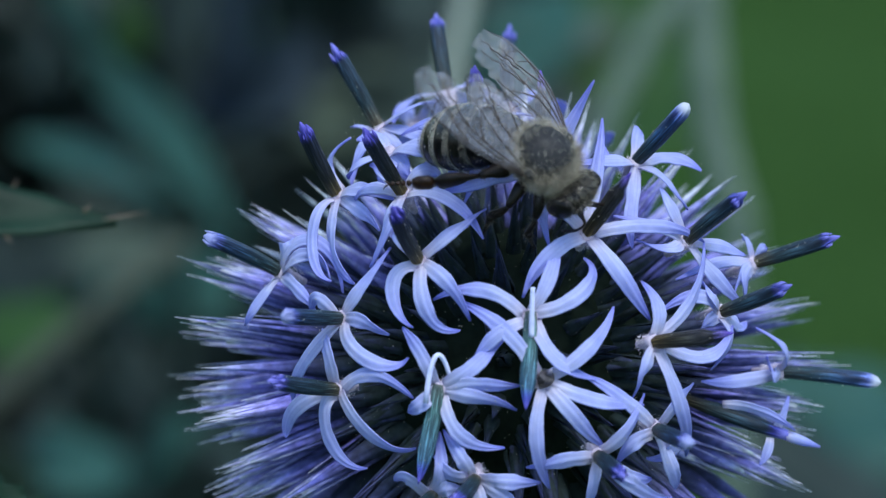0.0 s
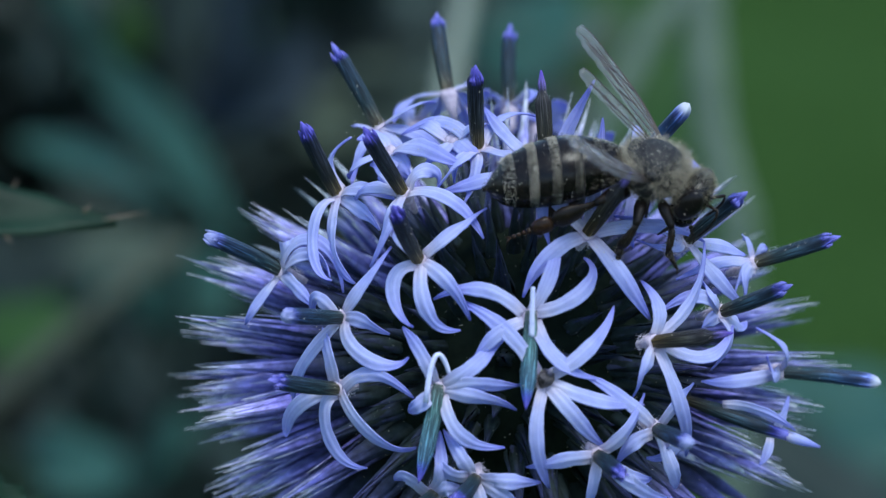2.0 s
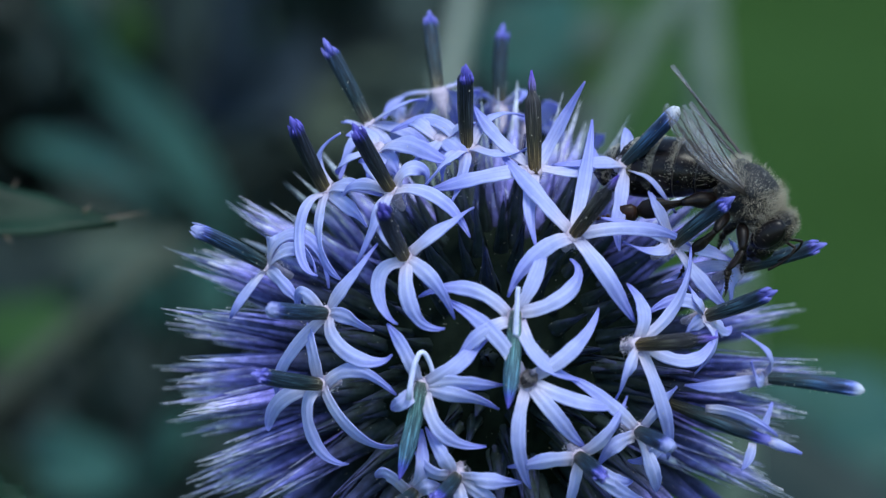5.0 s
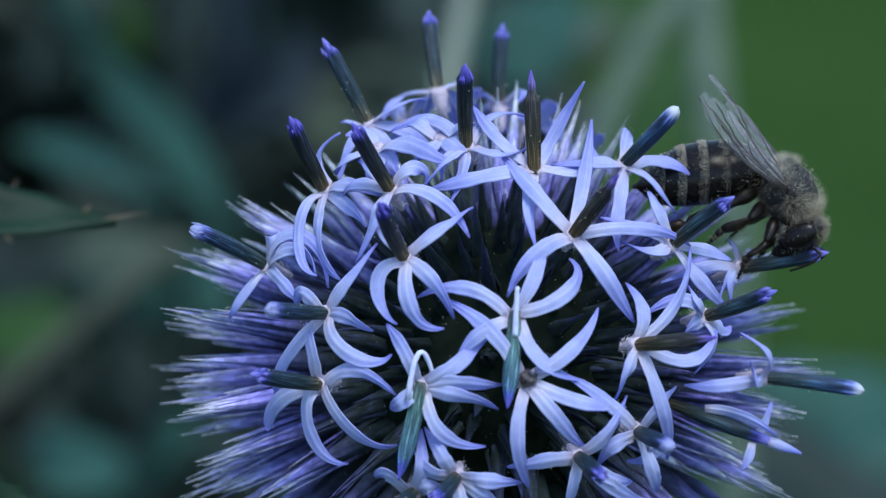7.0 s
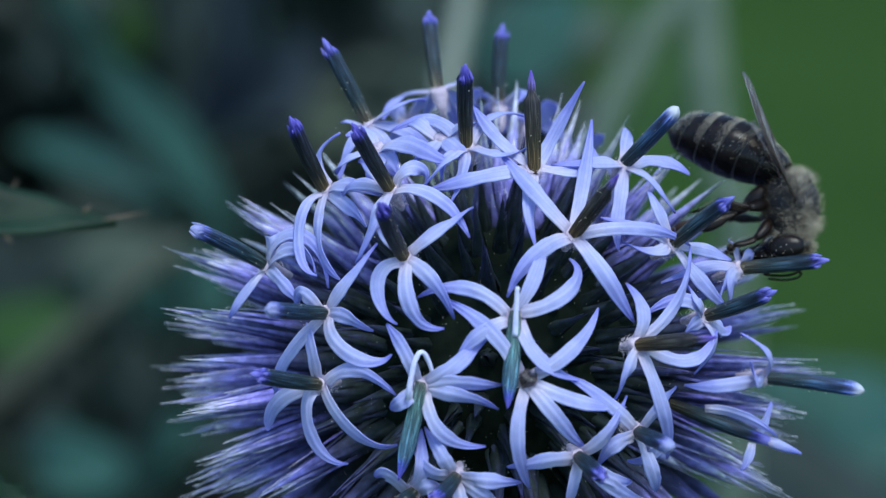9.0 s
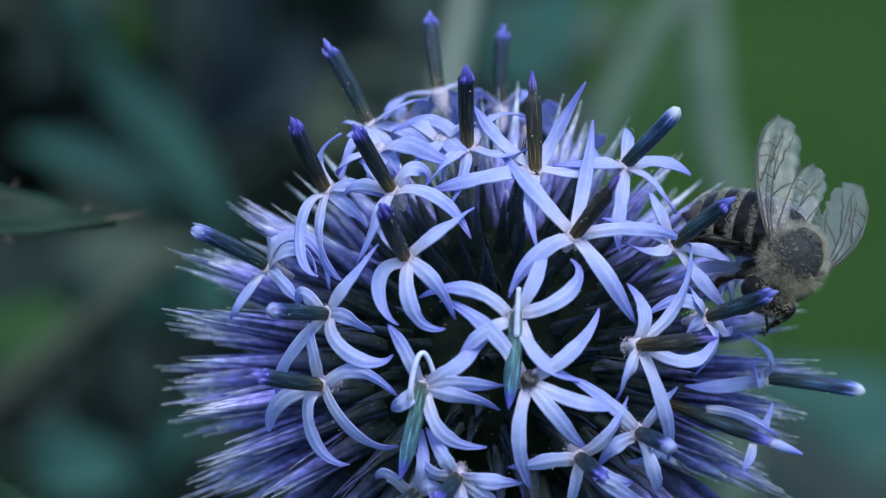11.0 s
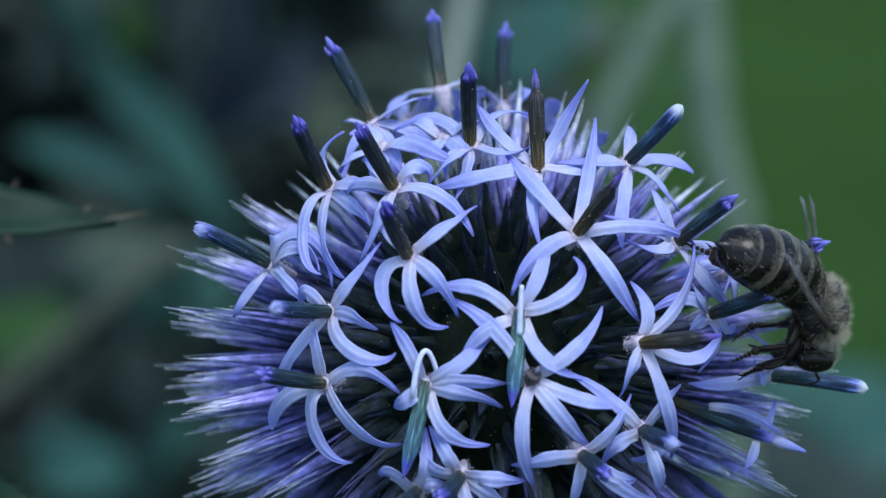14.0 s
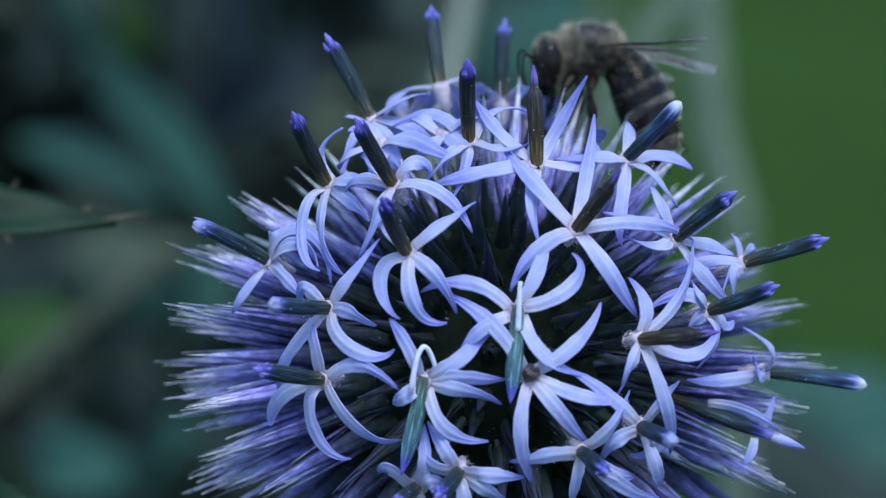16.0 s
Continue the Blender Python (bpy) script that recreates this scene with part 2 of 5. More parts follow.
# ---- leaves and stems behind ----
def leaf_mesh(length, width, teeth, droop, fold, seed):
    """A leaf along +X with a toothed outline, a folded midrib and real thickness (mm)."""
    rng = random.Random(seed)
    bm = bmesh.new()
    top, low = [], []
    n = 26
    for i in range(n + 1):
        v = i / n
        w = width * 0.5 * math.sin(math.pi * min(v * 0.93 + 0.05, 1.0)) ** 0.8 * (1 - 0.45 * v)
        if teeth and i % 4 == 2:
            w *= 1.0 + teeth * rng.uniform(0.7, 1.2)
        elif teeth and i % 4 == 0:
            w *= 1.0 - 0.5 * teeth
        w = max(w, 0.02 * width)
        row, under = [], []
        for j in range(7):
            u = j / 6 * 2 - 1
            p = Vector((length * v, w * u, fold * abs(u) * w - droop * v * v * length + 0.03 * width * math.sin(9 * v + 3 * u)))
            row.append(p * K)
            under.append((p - Vector((0, 0, 0.35))) * K)
        top.append(row + under[::-1])
    skin(bm, top)
    return bm


def leaf_thing(name, at, direction, face, length, width, material, teeth=0.0, droop=0.15, fold=0.25, seed=1, label="", group=""):
    """One leaf; at and direction in the stage's millimetres."""
    d, a, b = frame_along(Vector(direction), Vector(face))
    m = STAGE @ Matrix.Translation(Vector(at) * K) @ Matrix((d, -b, a)).transposed().to_4x4()
    ob = part(name, leaf_mesh(length, width, teeth, droop, fold, seed), material, None)
    ob.matrix_world = m
    return tagged(ob, label, "leaf", group)


leaf_a = leaf_thing("thistle_leaf", (-58, 13, 10.6), (32.5, 1.5, -1.6), (0.05, -0.8, 0.6), 32.6, 8.8, LEAF_NEAR, 0.10, 0.0, 0.45, 3,
                    "green toothed thistle leaf with a brown spiny tip")
leaf_b = leaf_thing("thistle_leaf", (-28.6, 10, -15.3), (-5.5, -1, 7.6), (0.4, -0.6, 0.5), 10, 5.5, LEAF_NEAR, 0.3, 0.0, 0.3, 9,
                    "small green thistle leaf tip beside the flower")


def leaf_spines(parent, length, half):
    """Brown needle spines at the tip and on the teeth."""
    for at, way in (((length - 1.2, 0, 0.0), (3.2, 0.3, 0.9)), ((length * 0.925, half * 0.16, 0.1), (0.5, 0.5, 0.35)),
                    ((length * 0.77, half * 0.50, 0.3), (0.4, 0.7, 0.4)), ((length * 0.77, -half * 0.50, 0.3), (0.5, -0.8, 0.1))):
        bm = bmesh.new()
        a, w = Vector(at), Vector(way)
        rod(bm, bezier(a, a + w * 0.5 + Vector((0, 0, 0.1)), a + w, 6), [0.12, 0.10, 0.08, 0.06, 0.04, 0.015], 6)
        part("spine", bm, SPINE, parent, "brown needle spine")


leaf_spines(leaf_a, 32.8, 3.7)
DOWN = Vector((0, math.sin(radians(20)), -math.cos(radians(20))))


def to_ground(p):
    """How far below p (stage mm) the lawn lies."""
    return 750 - math.sin(radians(20)) * p.y + math.cos(radians(20)) * p.z


def stalk(bm, a, b, c, r0, r1):
    """A stalk from a over b to c and on down into the soil."""
    line = bezier(a, b, c, 16)
    foot = c + DOWN * (to_ground(c) + 8)
    bend = c + (c - b) * 0.25 + DOWN * 60
    line += bezier(c, bend, foot, 14)[1:]
    rod(bm, line, [r0 + (r1 - r0) * i / 28 for i in range(29)], 10, 0.06, 5)


def stem_thing(pts, r0, r1, material):
    bm = bmesh.new()
    stalk(bm, *(Vector(p) for p in pts), r0, r1)
    ob = part("stem", bm, material, None)
    ob.matrix_world = STAGE
    return tagged(ob, "pale grey-green thistle stem in the foliage behind", "stem", "stems behind the flower")


def leafy_plant(*leaves):
    """A plant behind the flower: a stalk in the soil, and leaves on short leaf stalks."""
    eye = Vector((-3, -200, 7))
    far = [min(1.35, 850 / (200 + l[0][1])) for l in leaves]
    leaves = [(eye + (Vector(at) - eye) * f, way, face, length * f, width * f, material) for f, (at, way, face, length, width, material) in zip(far, leaves)]
    plant = empty("leafy_plant", STAGE, "blue-green leafy plant in the shade behind the flower", "plant", "plants behind the flower")
    middle = sum((Vector(l[0]) for l in leaves), Vector()) / len(leaves) + Vector((0, 60, 0))
    bm = bmesh.new()
    stalk(bm, middle + Vector((0, 5, 40)), middle + Vector((2, 3, 20)), middle, 1.4, 3.0)
    part("stalk", bm, LEAF_DARK, plant)
    for k, (at, way, face, length, width, material) in enumerate(leaves):
        bm = bmesh.new()
        root = Vector(at)
        rod(bm, bezier(root + Vector(way).normalized() * 4, (root + middle) * 0.5 + DOWN * 12, middle + DOWN * (10 + 6 * k), 12), [0.9 + 0.04 * i for i in range(12)], 7)
        part("leaf_stalk", bm, LEAF_DARK, plant)
        d, a, c = frame_along(Vector(way), Vector(face))
        ob = part("leaf", leaf_mesh(length, width, 0.0, 0.12, 0.2, k + 20), material, plant)
        ob.matrix_local = Matrix.Translation(root * K) @ Matrix((d, -c, a)).transposed().to_4x4()
    return plant


def dark_shrub():
    """A dense dark shrub far behind: stems down to the soil and a crown of many leaves."""
    rng = random.Random(21)
    shrub = empty("shrub", pose(-0.12, 0.75, 0), "dense dark green shrub in the shade behind the flower", "shrub")
    for k in range(7):
        bm = bmesh.new()
        x = rng.uniform(-140, 60)
        rod(bm, bezier(Vector((x * 0.5, 0, -10)), Vector((x * 0.7, rng.uniform(-40, 40), 320)), Vector((x * 1.3, rng.uniform(-60, 60), 690)), 16), [7 - 0.3 * i for i in range(16)], 8)
        part("branch", bm, BARK, shrub)
    verts, faces = [], []
    for _ in range(5200):
        p = Vector((rng.uniform(-260, 215), rng.uniform(-70, 260), rng.uniform(240, 740)))
        if ((p.x + 25) / 245) ** 4 + ((p.y - 95) / 172) ** 4 + ((p.z - 490) / 255) ** 4 > 1 + 0.6 * noise.noise(p * 0.012) or p.x > 150 + 50 * noise.noise(p * 0.012):
            continue
        d = Vector([rng.gauss(0, 1) for _ in range(3)]).normalized()
        up = Vector((rng.gauss(0, 0.5), rng.gauss(-0.5, 0.5), rng.gauss(0.8, 0.4)))
        d, a, b = frame_along(d, up)
        L, w = rng.uniform(28, 62), rng.uniform(7, 14)
        k = len(verts)
        for q in (Vector(), d * L * 0.4 + b * w + a * 2, d * L * 0.4, d * L * 0.4 - b * w + a * 2, d * L - a * L * 0.15):
            verts.append(tuple((p + q) * K))
        faces += [(k, k + 2, k + 1), (k, k + 3, k + 2), (k + 1, k + 2, k + 4), (k + 2, k + 3, k + 4)]
    me = bpy.data.meshes.new("foliage")
    me.from_pydata(verts, [], faces)
    m = Nodes("shrub_leaf", rough=0.6, spec=0.2)
    isl = m.t.nodes.new("ShaderNodeNewGeometry")
    c = m.ramp(isl.outputs["Random Per Island"], (0.0, (0.022, 0.028, 0.024)), (0.55, (0.036, 0.051, 0.046)), (0.85, (0.057, 0.078, 0.068)), (1.0, (0.108, 0.115, 0.088)))
    n = m.noise(60.0)
    m.bump(n, 0.3, 0.001)
    m.colour(m.mix(1.0, c, m.ramp(n, (0.3, (0.7, 0.75, 0.7)), (0.7, (1.2, 1.2, 1.2))), "MULTIPLY"))
    me.materials.append(m.mat)
    ob = part("foliage", me, None, shrub)
    tagged(ob, "dark green leaves of the shrub", kind="stuff")


dark_shrub()
stem_thing(((1, 260, 48), (-2, 263, 37), (-4, 265, 19)), 1.5, 1.9, STEM)
stem_thing(((43, 330, 57), (27, 333, 41), (21, 337, 19)), 2.1, 2.6, STEM_DULL)
stem_thing(((49, 420, 63), (46, 424, 41), (55, 428, 14)), 3.4, 4.2, STEM_DULL)
stem_thing(((-47, 340, 8), (-67, 343, -5), (-86, 347, -24)), 1.8, 2.2, STEM_DARK)
leafy_plant(
    ((-65, 340, 41), (31, 20, -32), (0.21, -0.74, 0.64), 49, 15, LEAF_TEAL),
    ((-70, 300, 24), (25, 18, -7), (-0.21, -0.74, 0.64), 31, 12, LEAF_TEAL),
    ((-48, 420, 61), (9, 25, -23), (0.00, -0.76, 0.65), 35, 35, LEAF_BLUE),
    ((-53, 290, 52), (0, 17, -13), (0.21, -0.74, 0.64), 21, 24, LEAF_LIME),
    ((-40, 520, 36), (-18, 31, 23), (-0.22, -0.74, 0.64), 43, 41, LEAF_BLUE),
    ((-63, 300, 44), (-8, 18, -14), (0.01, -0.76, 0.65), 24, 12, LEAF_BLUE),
    ((-34, 560, 32), (7, 34, 21), (0.04, -0.76, 0.65), 40, 24, LEAF_GREY),
    ((-75, 380, 56), (12, 23, -21), (-0.23, -0.74, 0.64), 33, 14, LEAF_TEAL))
leafy_plant(
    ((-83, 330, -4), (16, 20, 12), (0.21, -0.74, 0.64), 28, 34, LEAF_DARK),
    ((-72, 280, -10), (7, 17, 12), (-0.22, -0.74, 0.64), 22, 21, LEAF_GREEN),
    ((-66, 330, 4), (18, 20, 7), (0.01, -0.76, 0.65), 28, 17, LEAF_GREY),
    ((-68, 300, -30), (13, 18, 6), (0.21, -0.74, 0.64), 23, 21, LEAF_TEAL),
    ((-71, 260, -21), (5, 16, -11), (-0.22, -0.74, 0.64), 20, 15, LEAF_GREY),
    ((-47, 430, -6), (-35, 26, 16), (0.02, -0.76, 0.65), 46, 32, LEAF_TEAL),
    ((-48, 360, -27), (-20, 22, -12), (0.20, -0.74, 0.64), 32, 28, LEAF_TEAL),
    ((-63, 420, 3), (-16, 25, -16), (0.19, -0.74, 0.64), 34, 18, LEAF_GREY))
leafy_plant(
    ((10, 420, 39), (11, 25, 26), (-0.22, -0.74, 0.64), 38, 27, LEAF_TEAL),
    ((30, 520, 42), (10, 31, 32), (0.02, -0.76, 0.65), 46, 36, LEAF_GREEN),
    ((26, 560, 54), (-7, 34, 19), (0.20, -0.74, 0.64), 39, 43, LEAF_GREY),
    ((33, 380, 24), (12, 23, 24), (-0.22, -0.74, 0.64), 36, 27, LEAF_GREEN),
    ((-21, 480, 45), (12, 29, 7), (-0.23, -0.74, 0.64), 32, 17, LEAF_GREY))
leafy_plant(
    ((70, 420, -38), (15, 25, 24), (0.03, -0.76, 0.65), 38, 49, LEAF_TEAL),
    ((100, 480, -40), (-15, 29, 26), (0.20, -0.74, 0.64), 41, 49, LEAF_GREEN),
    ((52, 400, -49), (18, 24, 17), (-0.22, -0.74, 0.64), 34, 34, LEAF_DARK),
    # Wide dark leaf, added to keep the lower right corner dark.
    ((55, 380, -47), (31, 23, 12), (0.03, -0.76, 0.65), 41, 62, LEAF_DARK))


# ---- the flower ----
GLOBE = empty("globe_thistle", STAGE, "blue globe thistle head with opening star florets on a stem", "flower")


def direction(az, el):
    """A unit way out of the globe: az to the right of the viewer's side, el upwards."""
    a, e = radians(az), radians(el)
    return Vector((math.sin(a) * math.cos(e), -math.cos(a) * math.cos(e), math.sin(e)))


def tangents(n):
    e1 = Vector((0, 0, 1)).cross(n).normalized()
    return e1, n.cross(e1)


def strap(line, up, width, rng):
    """A petal: a long strap with two grooves, thin but solid, along a curved line (mm)."""
    last = len(line) - 1
    bm = bmesh.new()
    rings = []
    twist = rng.uniform(-0.5, 0.5)
    cup = rng.uniform(0.05, 0.30)
    phase, ripple = rng.uniform(0, 6), rng.uniform(0.02, 0.07)
    point = rng.uniform(0.34, 0.52)
    for i, p in enumerate(line):
        v = i / last
        d, a, b = frame_along(line[min(i + 1, last)] - line[max(i - 1, 0)], up)
        q = Matrix.Rotation(twist * v * 1.9 + ripple * 2.5 * math.sin(v * 9 + phase), 3, d)
        a, b = q @ a, q @ b
        w = width * 0.5 * (0.76 + 0.24 * math.sin(min(v / 0.4, 1) * math.pi / 2)) * min(1.0, (1.02 - v) / point) ** 0.72
        w *= 1 + ripple * math.sin(v * 13 + phase) + 0.5 * ripple * math.sin(v * 31 + 2 * phase)
        top, low = [], []
        for j in range(9):
            u = j / 4 - 1
            h = 0.034 * math.cos(u * 2 * math.pi) - cup * u * u * w
            s = p + b * (u * w) + a * h
            top.append(s * K)
            low.append((s - a * 0.07) * K)
        rings.append(top + low[::-1])
    lay = bm.loops.layers.uv.verify()
    rows = [[bm.verts.new(q) for q in r] for r in rings]
    n = len(rows[0])
    for i in range(last):
        for j in range(n):
            k = (j + 1) % n
            f = bm.faces.new((rows[i][j], rows[i + 1][j], rows[i + 1][k], rows[i][k]))
            ua = (j if j < 9 else 17 - j) / 8
            ub = (k if k < 9 else 17 - k) / 8
            for loop, (x, y) in zip(f.loops, ((ua, i), (ua, i + 1), (ub, i + 1), (ub, i))):
                loop[lay].uv = (x, y / last)
    bm.faces.new(rows[0])
    bm.faces.new(rows[-1][::-1])
    bmesh.ops.recalc_face_normals(bm, faces=bm.faces)
    return bm


def anther_tube(root, way, length, kind, rng):
    """The dark ribbed tube that stands out of a floret, with five small lobes at its tip."""
    bm = bmesh.new()
    bow = Vector((rng.uniform(-1, 1), rng.uniform(-1, 1), rng.uniform(-1, 1))) * 0.12
    n = 28
    pts = [root + way * (length * i / n) + bow * math.sin(math.pi * i / n) for i in range(n + 1)]
    body, nib = {"blue": (0.84, 0.20), "navy": (0.84, 0.22), "brown": (0.68, 0.24), "green": (0.70, 0.12), "stub": (0.6, 0.2)}.get(kind, (0.90, 0.26))
    radii = []
    for i in range(n + 1):
        v = i / n
        r = 0.36 + 0.12 * math.sin(min(v / 0.7, 1) * math.pi * 0.6)
        if kind in ("pale", "white"):
            r *= math.sqrt(max(0.02, 1 - max(0, (v - 0.84) / 0.16) ** 2 * 0.98))
        elif v > body:
            q = (v - body) / (1 - body)
            r = r + (nib - r) * min(1, q * (1.0 if kind == "green" else 3.5)) - nib * 0.8 * max(0, q - 0.55) / 0.45
        radii.append(r)
    rod(bm, pts, radii, 20, 0.07, 5)
    if kind in ("blue", "navy", "pale"):
        _, a, b = frame_along(way)
        for k in range(7):
            g = 2 * math.pi * k / 7 + rng.random()
            o = a * math.cos(g) + b * math.sin(g)
            at = root + way * (length * (body - 0.04)) + o * 0.34
            e = rng.uniform(0.6, 1.5)
            rod(bm, [at, at + way * (0.05 * length * e) + o * 0.05, at + way * (0.10 * length * e) - o * rng.uniform(-0.08, 0.12)], [0.13, 0.11, 0.03], 5, low=0.86)
    return bm


OPEN = []
PETALS = []
FLORETS = []
TUBE_LINES = []
ANTHERS = {}


def open_floret(az, el, radius, kind, tube, length, *petals):
    """One open floret: throat, dark tube and reflexed petals (turn, reach, rise, arch, sweep)."""
    rng = random.Random(int(az * 31 + el * 17))
    n = direction(az, el)
    e1, e2 = tangents(n)
    throat = n * radius
    OPEN.append(n)
    body = bmesh.new()
    inward = throat - n * 1.9
    rod(body, [inward, throat - n * 1.0, throat - n * 0.3, throat + n * 0.15], [0.20, 0.32, 0.52, 0.42], 16, 0.08, 5)
    fl = part("floret", body, THROAT, GLOBE, "open star floret with pale violet petals")
    FLORETS.append(fl)
    fuzz = hairs(280, lambda r: (throat - n * r.uniform(-0.2, 1.5) + (e1 * math.cos(r.random() * 6.28) + e2 * math.sin(r.random() * 6.28)).normalized() * 0.48,
                                (e1 * r.uniform(-1, 1) + e2 * r.uniform(-1, 1) + n * 0.3).normalized()), 0.46, int(az + 200), n * 0.3, 0.009)
    fuzz.materials.append(FUZZ)
    part("fuzz", fuzz, None, fl, "pale pinkish fuzz round the throat")
    TUBE_LINES.append((throat, (e1 * tube[0] + e2 * tube[1] + n * tube[2]).normalized(), length))
    way = (e1 * tube[0] + e2 * tube[1] + n * tube[2]).normalized()
    if kind != "none":
        tube_part = part("anther_tube", anther_tube(way * -0.3, way, length + 0.3, kind, rng), TUBES[kind], fl, "dark ribbed tube with a violet tip")
        tube_part.location = throat * K
        ANTHERS[az] = tube_part
    for turn, reach, rise, arch, sweep, *curl in petals:
        g = radians(turn)
        out = e1 * math.cos(g) + e2 * math.sin(g)
        base = throat + out * 0.35
        tip = throat + out * reach + n * rise
        side = n.cross(out)
        if curl:
            arch2, sweep2, lead, lead2 = curl
            p1 = (base * 2 + tip) / 3 + n * arch + side * sweep + out * lead
            p2 = (base + tip * 2) / 3 + n * arch2 + side * sweep2 + out * lead2
            c1 = (base * -5 + p1 * 18 - p2 * 9 + tip * 2) / 6
            c2 = (base * 2 - p1 * 9 + p2 * 18 - tip * 5) / 6
        else:
            mid = (base + tip) * 0.5 + n * arch + side * sweep
            ctrl = mid * 2 - (base + tip) * 0.5
            c1, c2 = (base + ctrl * 2) / 3, (tip + ctrl * 2) / 3
        line = cubic(base, c1, c2, tip, 19)
        flick = rng.uniform(-0.35, 0.35)
        for i in range(13, 19):
            line[i] = line[i] + (n * 0.5 + side) * (flick * ((i - 12) / 6) ** 2)
        PETALS.append(line)
        part("petal", strap(line, n, rng.uniform(0.80, 1.0) * (1.3 if kind == "none" else 1.0), rng), PETAL, fl)
    return fl


open_floret(-60.0, 58.6, 17.5, "blue", (-0.24, 0.11, 0.97), 6.0,
            (70, 3.8, -0.3, 0.6, -1.6), (-69, 4.8, -1.6, 0.5, 0.1), (10, 4.8, -2.8, 0.3, 0.3), (-31, 3.8, -2.7, 0.1, 0.5), (-143, 1.6, 0.7, 0.3, 0.2))
open_floret(-49.0, 37.9, 17.5, "navy", (0.11, 0.27, 0.96), 5.4,
            (89, 3.3, 1.5, -0.1, 1.7), (-73, 5.8, -1.6, 1.1, -0.6, 0.8, -0.6, 0.0, 0.6), (-60, 5.8, -2.4, 0.7, -0.3, 0.4, -0.6, 0.8, 0.6), (5, 4.2, -1.1, 0.7, 0.0), (-22, 4.3, -1.3, 0.2, 0.0))
open_floret(-27.6, 37.7, 17.5, "navy", (-0.09, 0.13, 0.99), 5.4,
            (26, 2.0, -0.7, 0.9, 0.4, 0.6, 0.4, 0.5, 0.7), (-20, 5.8, -1.6, 1.0, 0.5), (-105, 4.7, -1.3, 1.1, 0.7), (177, 3.8, -1.0, 1.2, 0.2), (139, 3.9, -0.4, 0.8, 0.0))
open_floret(-20.0, 22.4, 17.5, "navy", (0.02, 0.23, 0.97), 5.4,
            (49, 5.0, -1.4, 1.2, -0.5), (-91, 3.8, -1.0, 1.0, -1.1, 0.7, -1.0, -0.1, 0.3), (-59, 4.8, -1.3, 1.0, -0.7, 0.7, -0.9, 0.5, 0.6), (-45, 4.6, -1.2, 1.1, 0.3), (126, 3.4, -0.9, 1.1, 0.2))
open_floret(-59.0, 20.5, 17.5, "pale", (-0.07, 0.08, 0.99), 5.4,
            (-4, 4.2, -1.3, 0.7, 1.1, 0.3, 1.2, 0.7, 0.4), (-6, 4.6, -2.1, 1.2, 1.9, 0.9, 2.2, -0.1, 0.2), (-28, 4.2, -1.1, 0.4, 0.2), (-114, 4.0, 0.4, 0.4, 0.4), (116, 1.7, -0.7, 1.0, -1.6))
open_floret(-36.6, 11.0, 17.5, "pale", (0.00, -0.14, 0.99), 5.4,
            (63, 5.0, -1.3, 1.1, -0.7), (-21, 3.3, -0.9, 0.8, 0.4), (171, 2.9, -0.9, 1.1, -0.8), (-24, 4.7, -1.3, 1.0, -1.1, 0.6, -1.2, 0.4, 0.8), (-130, 6.5, -1.6, 1.0, 0.1, 0.7, -0.2, 0.2, 0.4))
open_floret(-37.2, -2.8, 17.5, "blue", (-0.16, 0.19, 0.97), 5.4,
            (118, 3.9, -1.0, 1.1, -1.0), (-9, 4.8, -1.3, 0.7, 1.3), (-145, 5.3, -0.3, 0.6, -0.7, 0.2, -0.6, 0.5, 0.7), (-81, 4.9, -1.3, 1.1, -0.8, 0.8, -1.0, -0.5, 0.2), (-38, 5.7, -1.6, 1.1, -0.3, 0.8, -0.7, 0.3, 0.5))
open_floret(-15.1, -2.9, 17.5, "green", (-0.20, -0.96, 0.20), 5.6,
            (124, 4.3, -1.1, 1.1, -0.5), (40, 4.7, -1.3, 1.2, -0.4), (-3, 4.6, -1.2, 1.1, 0.4), (-14, 4.5, -1.2, 1.1, 0.1), (-149, 2.5, -0.8, 1.1, 0.2), (-48, 5.0, -1.4, 1.0, -0.7, 0.8, -0.7, 0.3, 0.2))
open_floret(2.9, 10.6, 17.5, "green", (-0.09, -0.99, 0.06), 5.5,
            (165, 5.7, -1.6, 1.1, -0.7, 0.9, -0.8, -0.1, 0.0), (49, 5.0, -1.3, 1.0, -1.2, 0.7, -1.4, 0.1, 0.6), (-144, 4.4, -1.2, 1.1, -0.3), (-41, 5.5, -1.5, 1.2, -1.0), (69, 5.1, -1.4, 1.2, -0.3))
open_floret(5.0, -1.7, 17.5, "stub", (0.33, 0.60, 0.73), 1.2,
            (134, 6.6, -1.9, 1.3, -0.5), (42, 6.1, -1.7, 1.3, -0.4), (-15, 6.4, -1.9, 1.4, -0.3), (-85, 6.5, -1.9, 1.4, -0.8), (-50, 5.5, -1.5, 1.3, 0.0))
open_floret(16.4, 27.2, 17.5, "brown", (0.26, 0.23, 0.94), 5.4,
            (117, 7.0, -1.4, 1.2, 0.8), (-0, 7.7, -1.0, 0.7, 0.3), (-144, 5.4, -1.5, 1.1, -0.3), (-56, 6.1, -1.7, 1.3, -0.5), (74, 7.5, 0.9, -0.2, -0.1))
open_floret(38.0, 44.6, 17.5, "white", (0.12, -0.11, 0.99), 5.3,
            (-28, 3.9, 1.1, -0.0, 0.9), (-54, 4.2, -1.1, 1.1, -0.6), (-116, 5.6, -2.4, -0.0, -0.0), (172, 4.8, -0.9, 1.0, 0.8), (52, 3.6, -0.1, 0.7, 0.3))
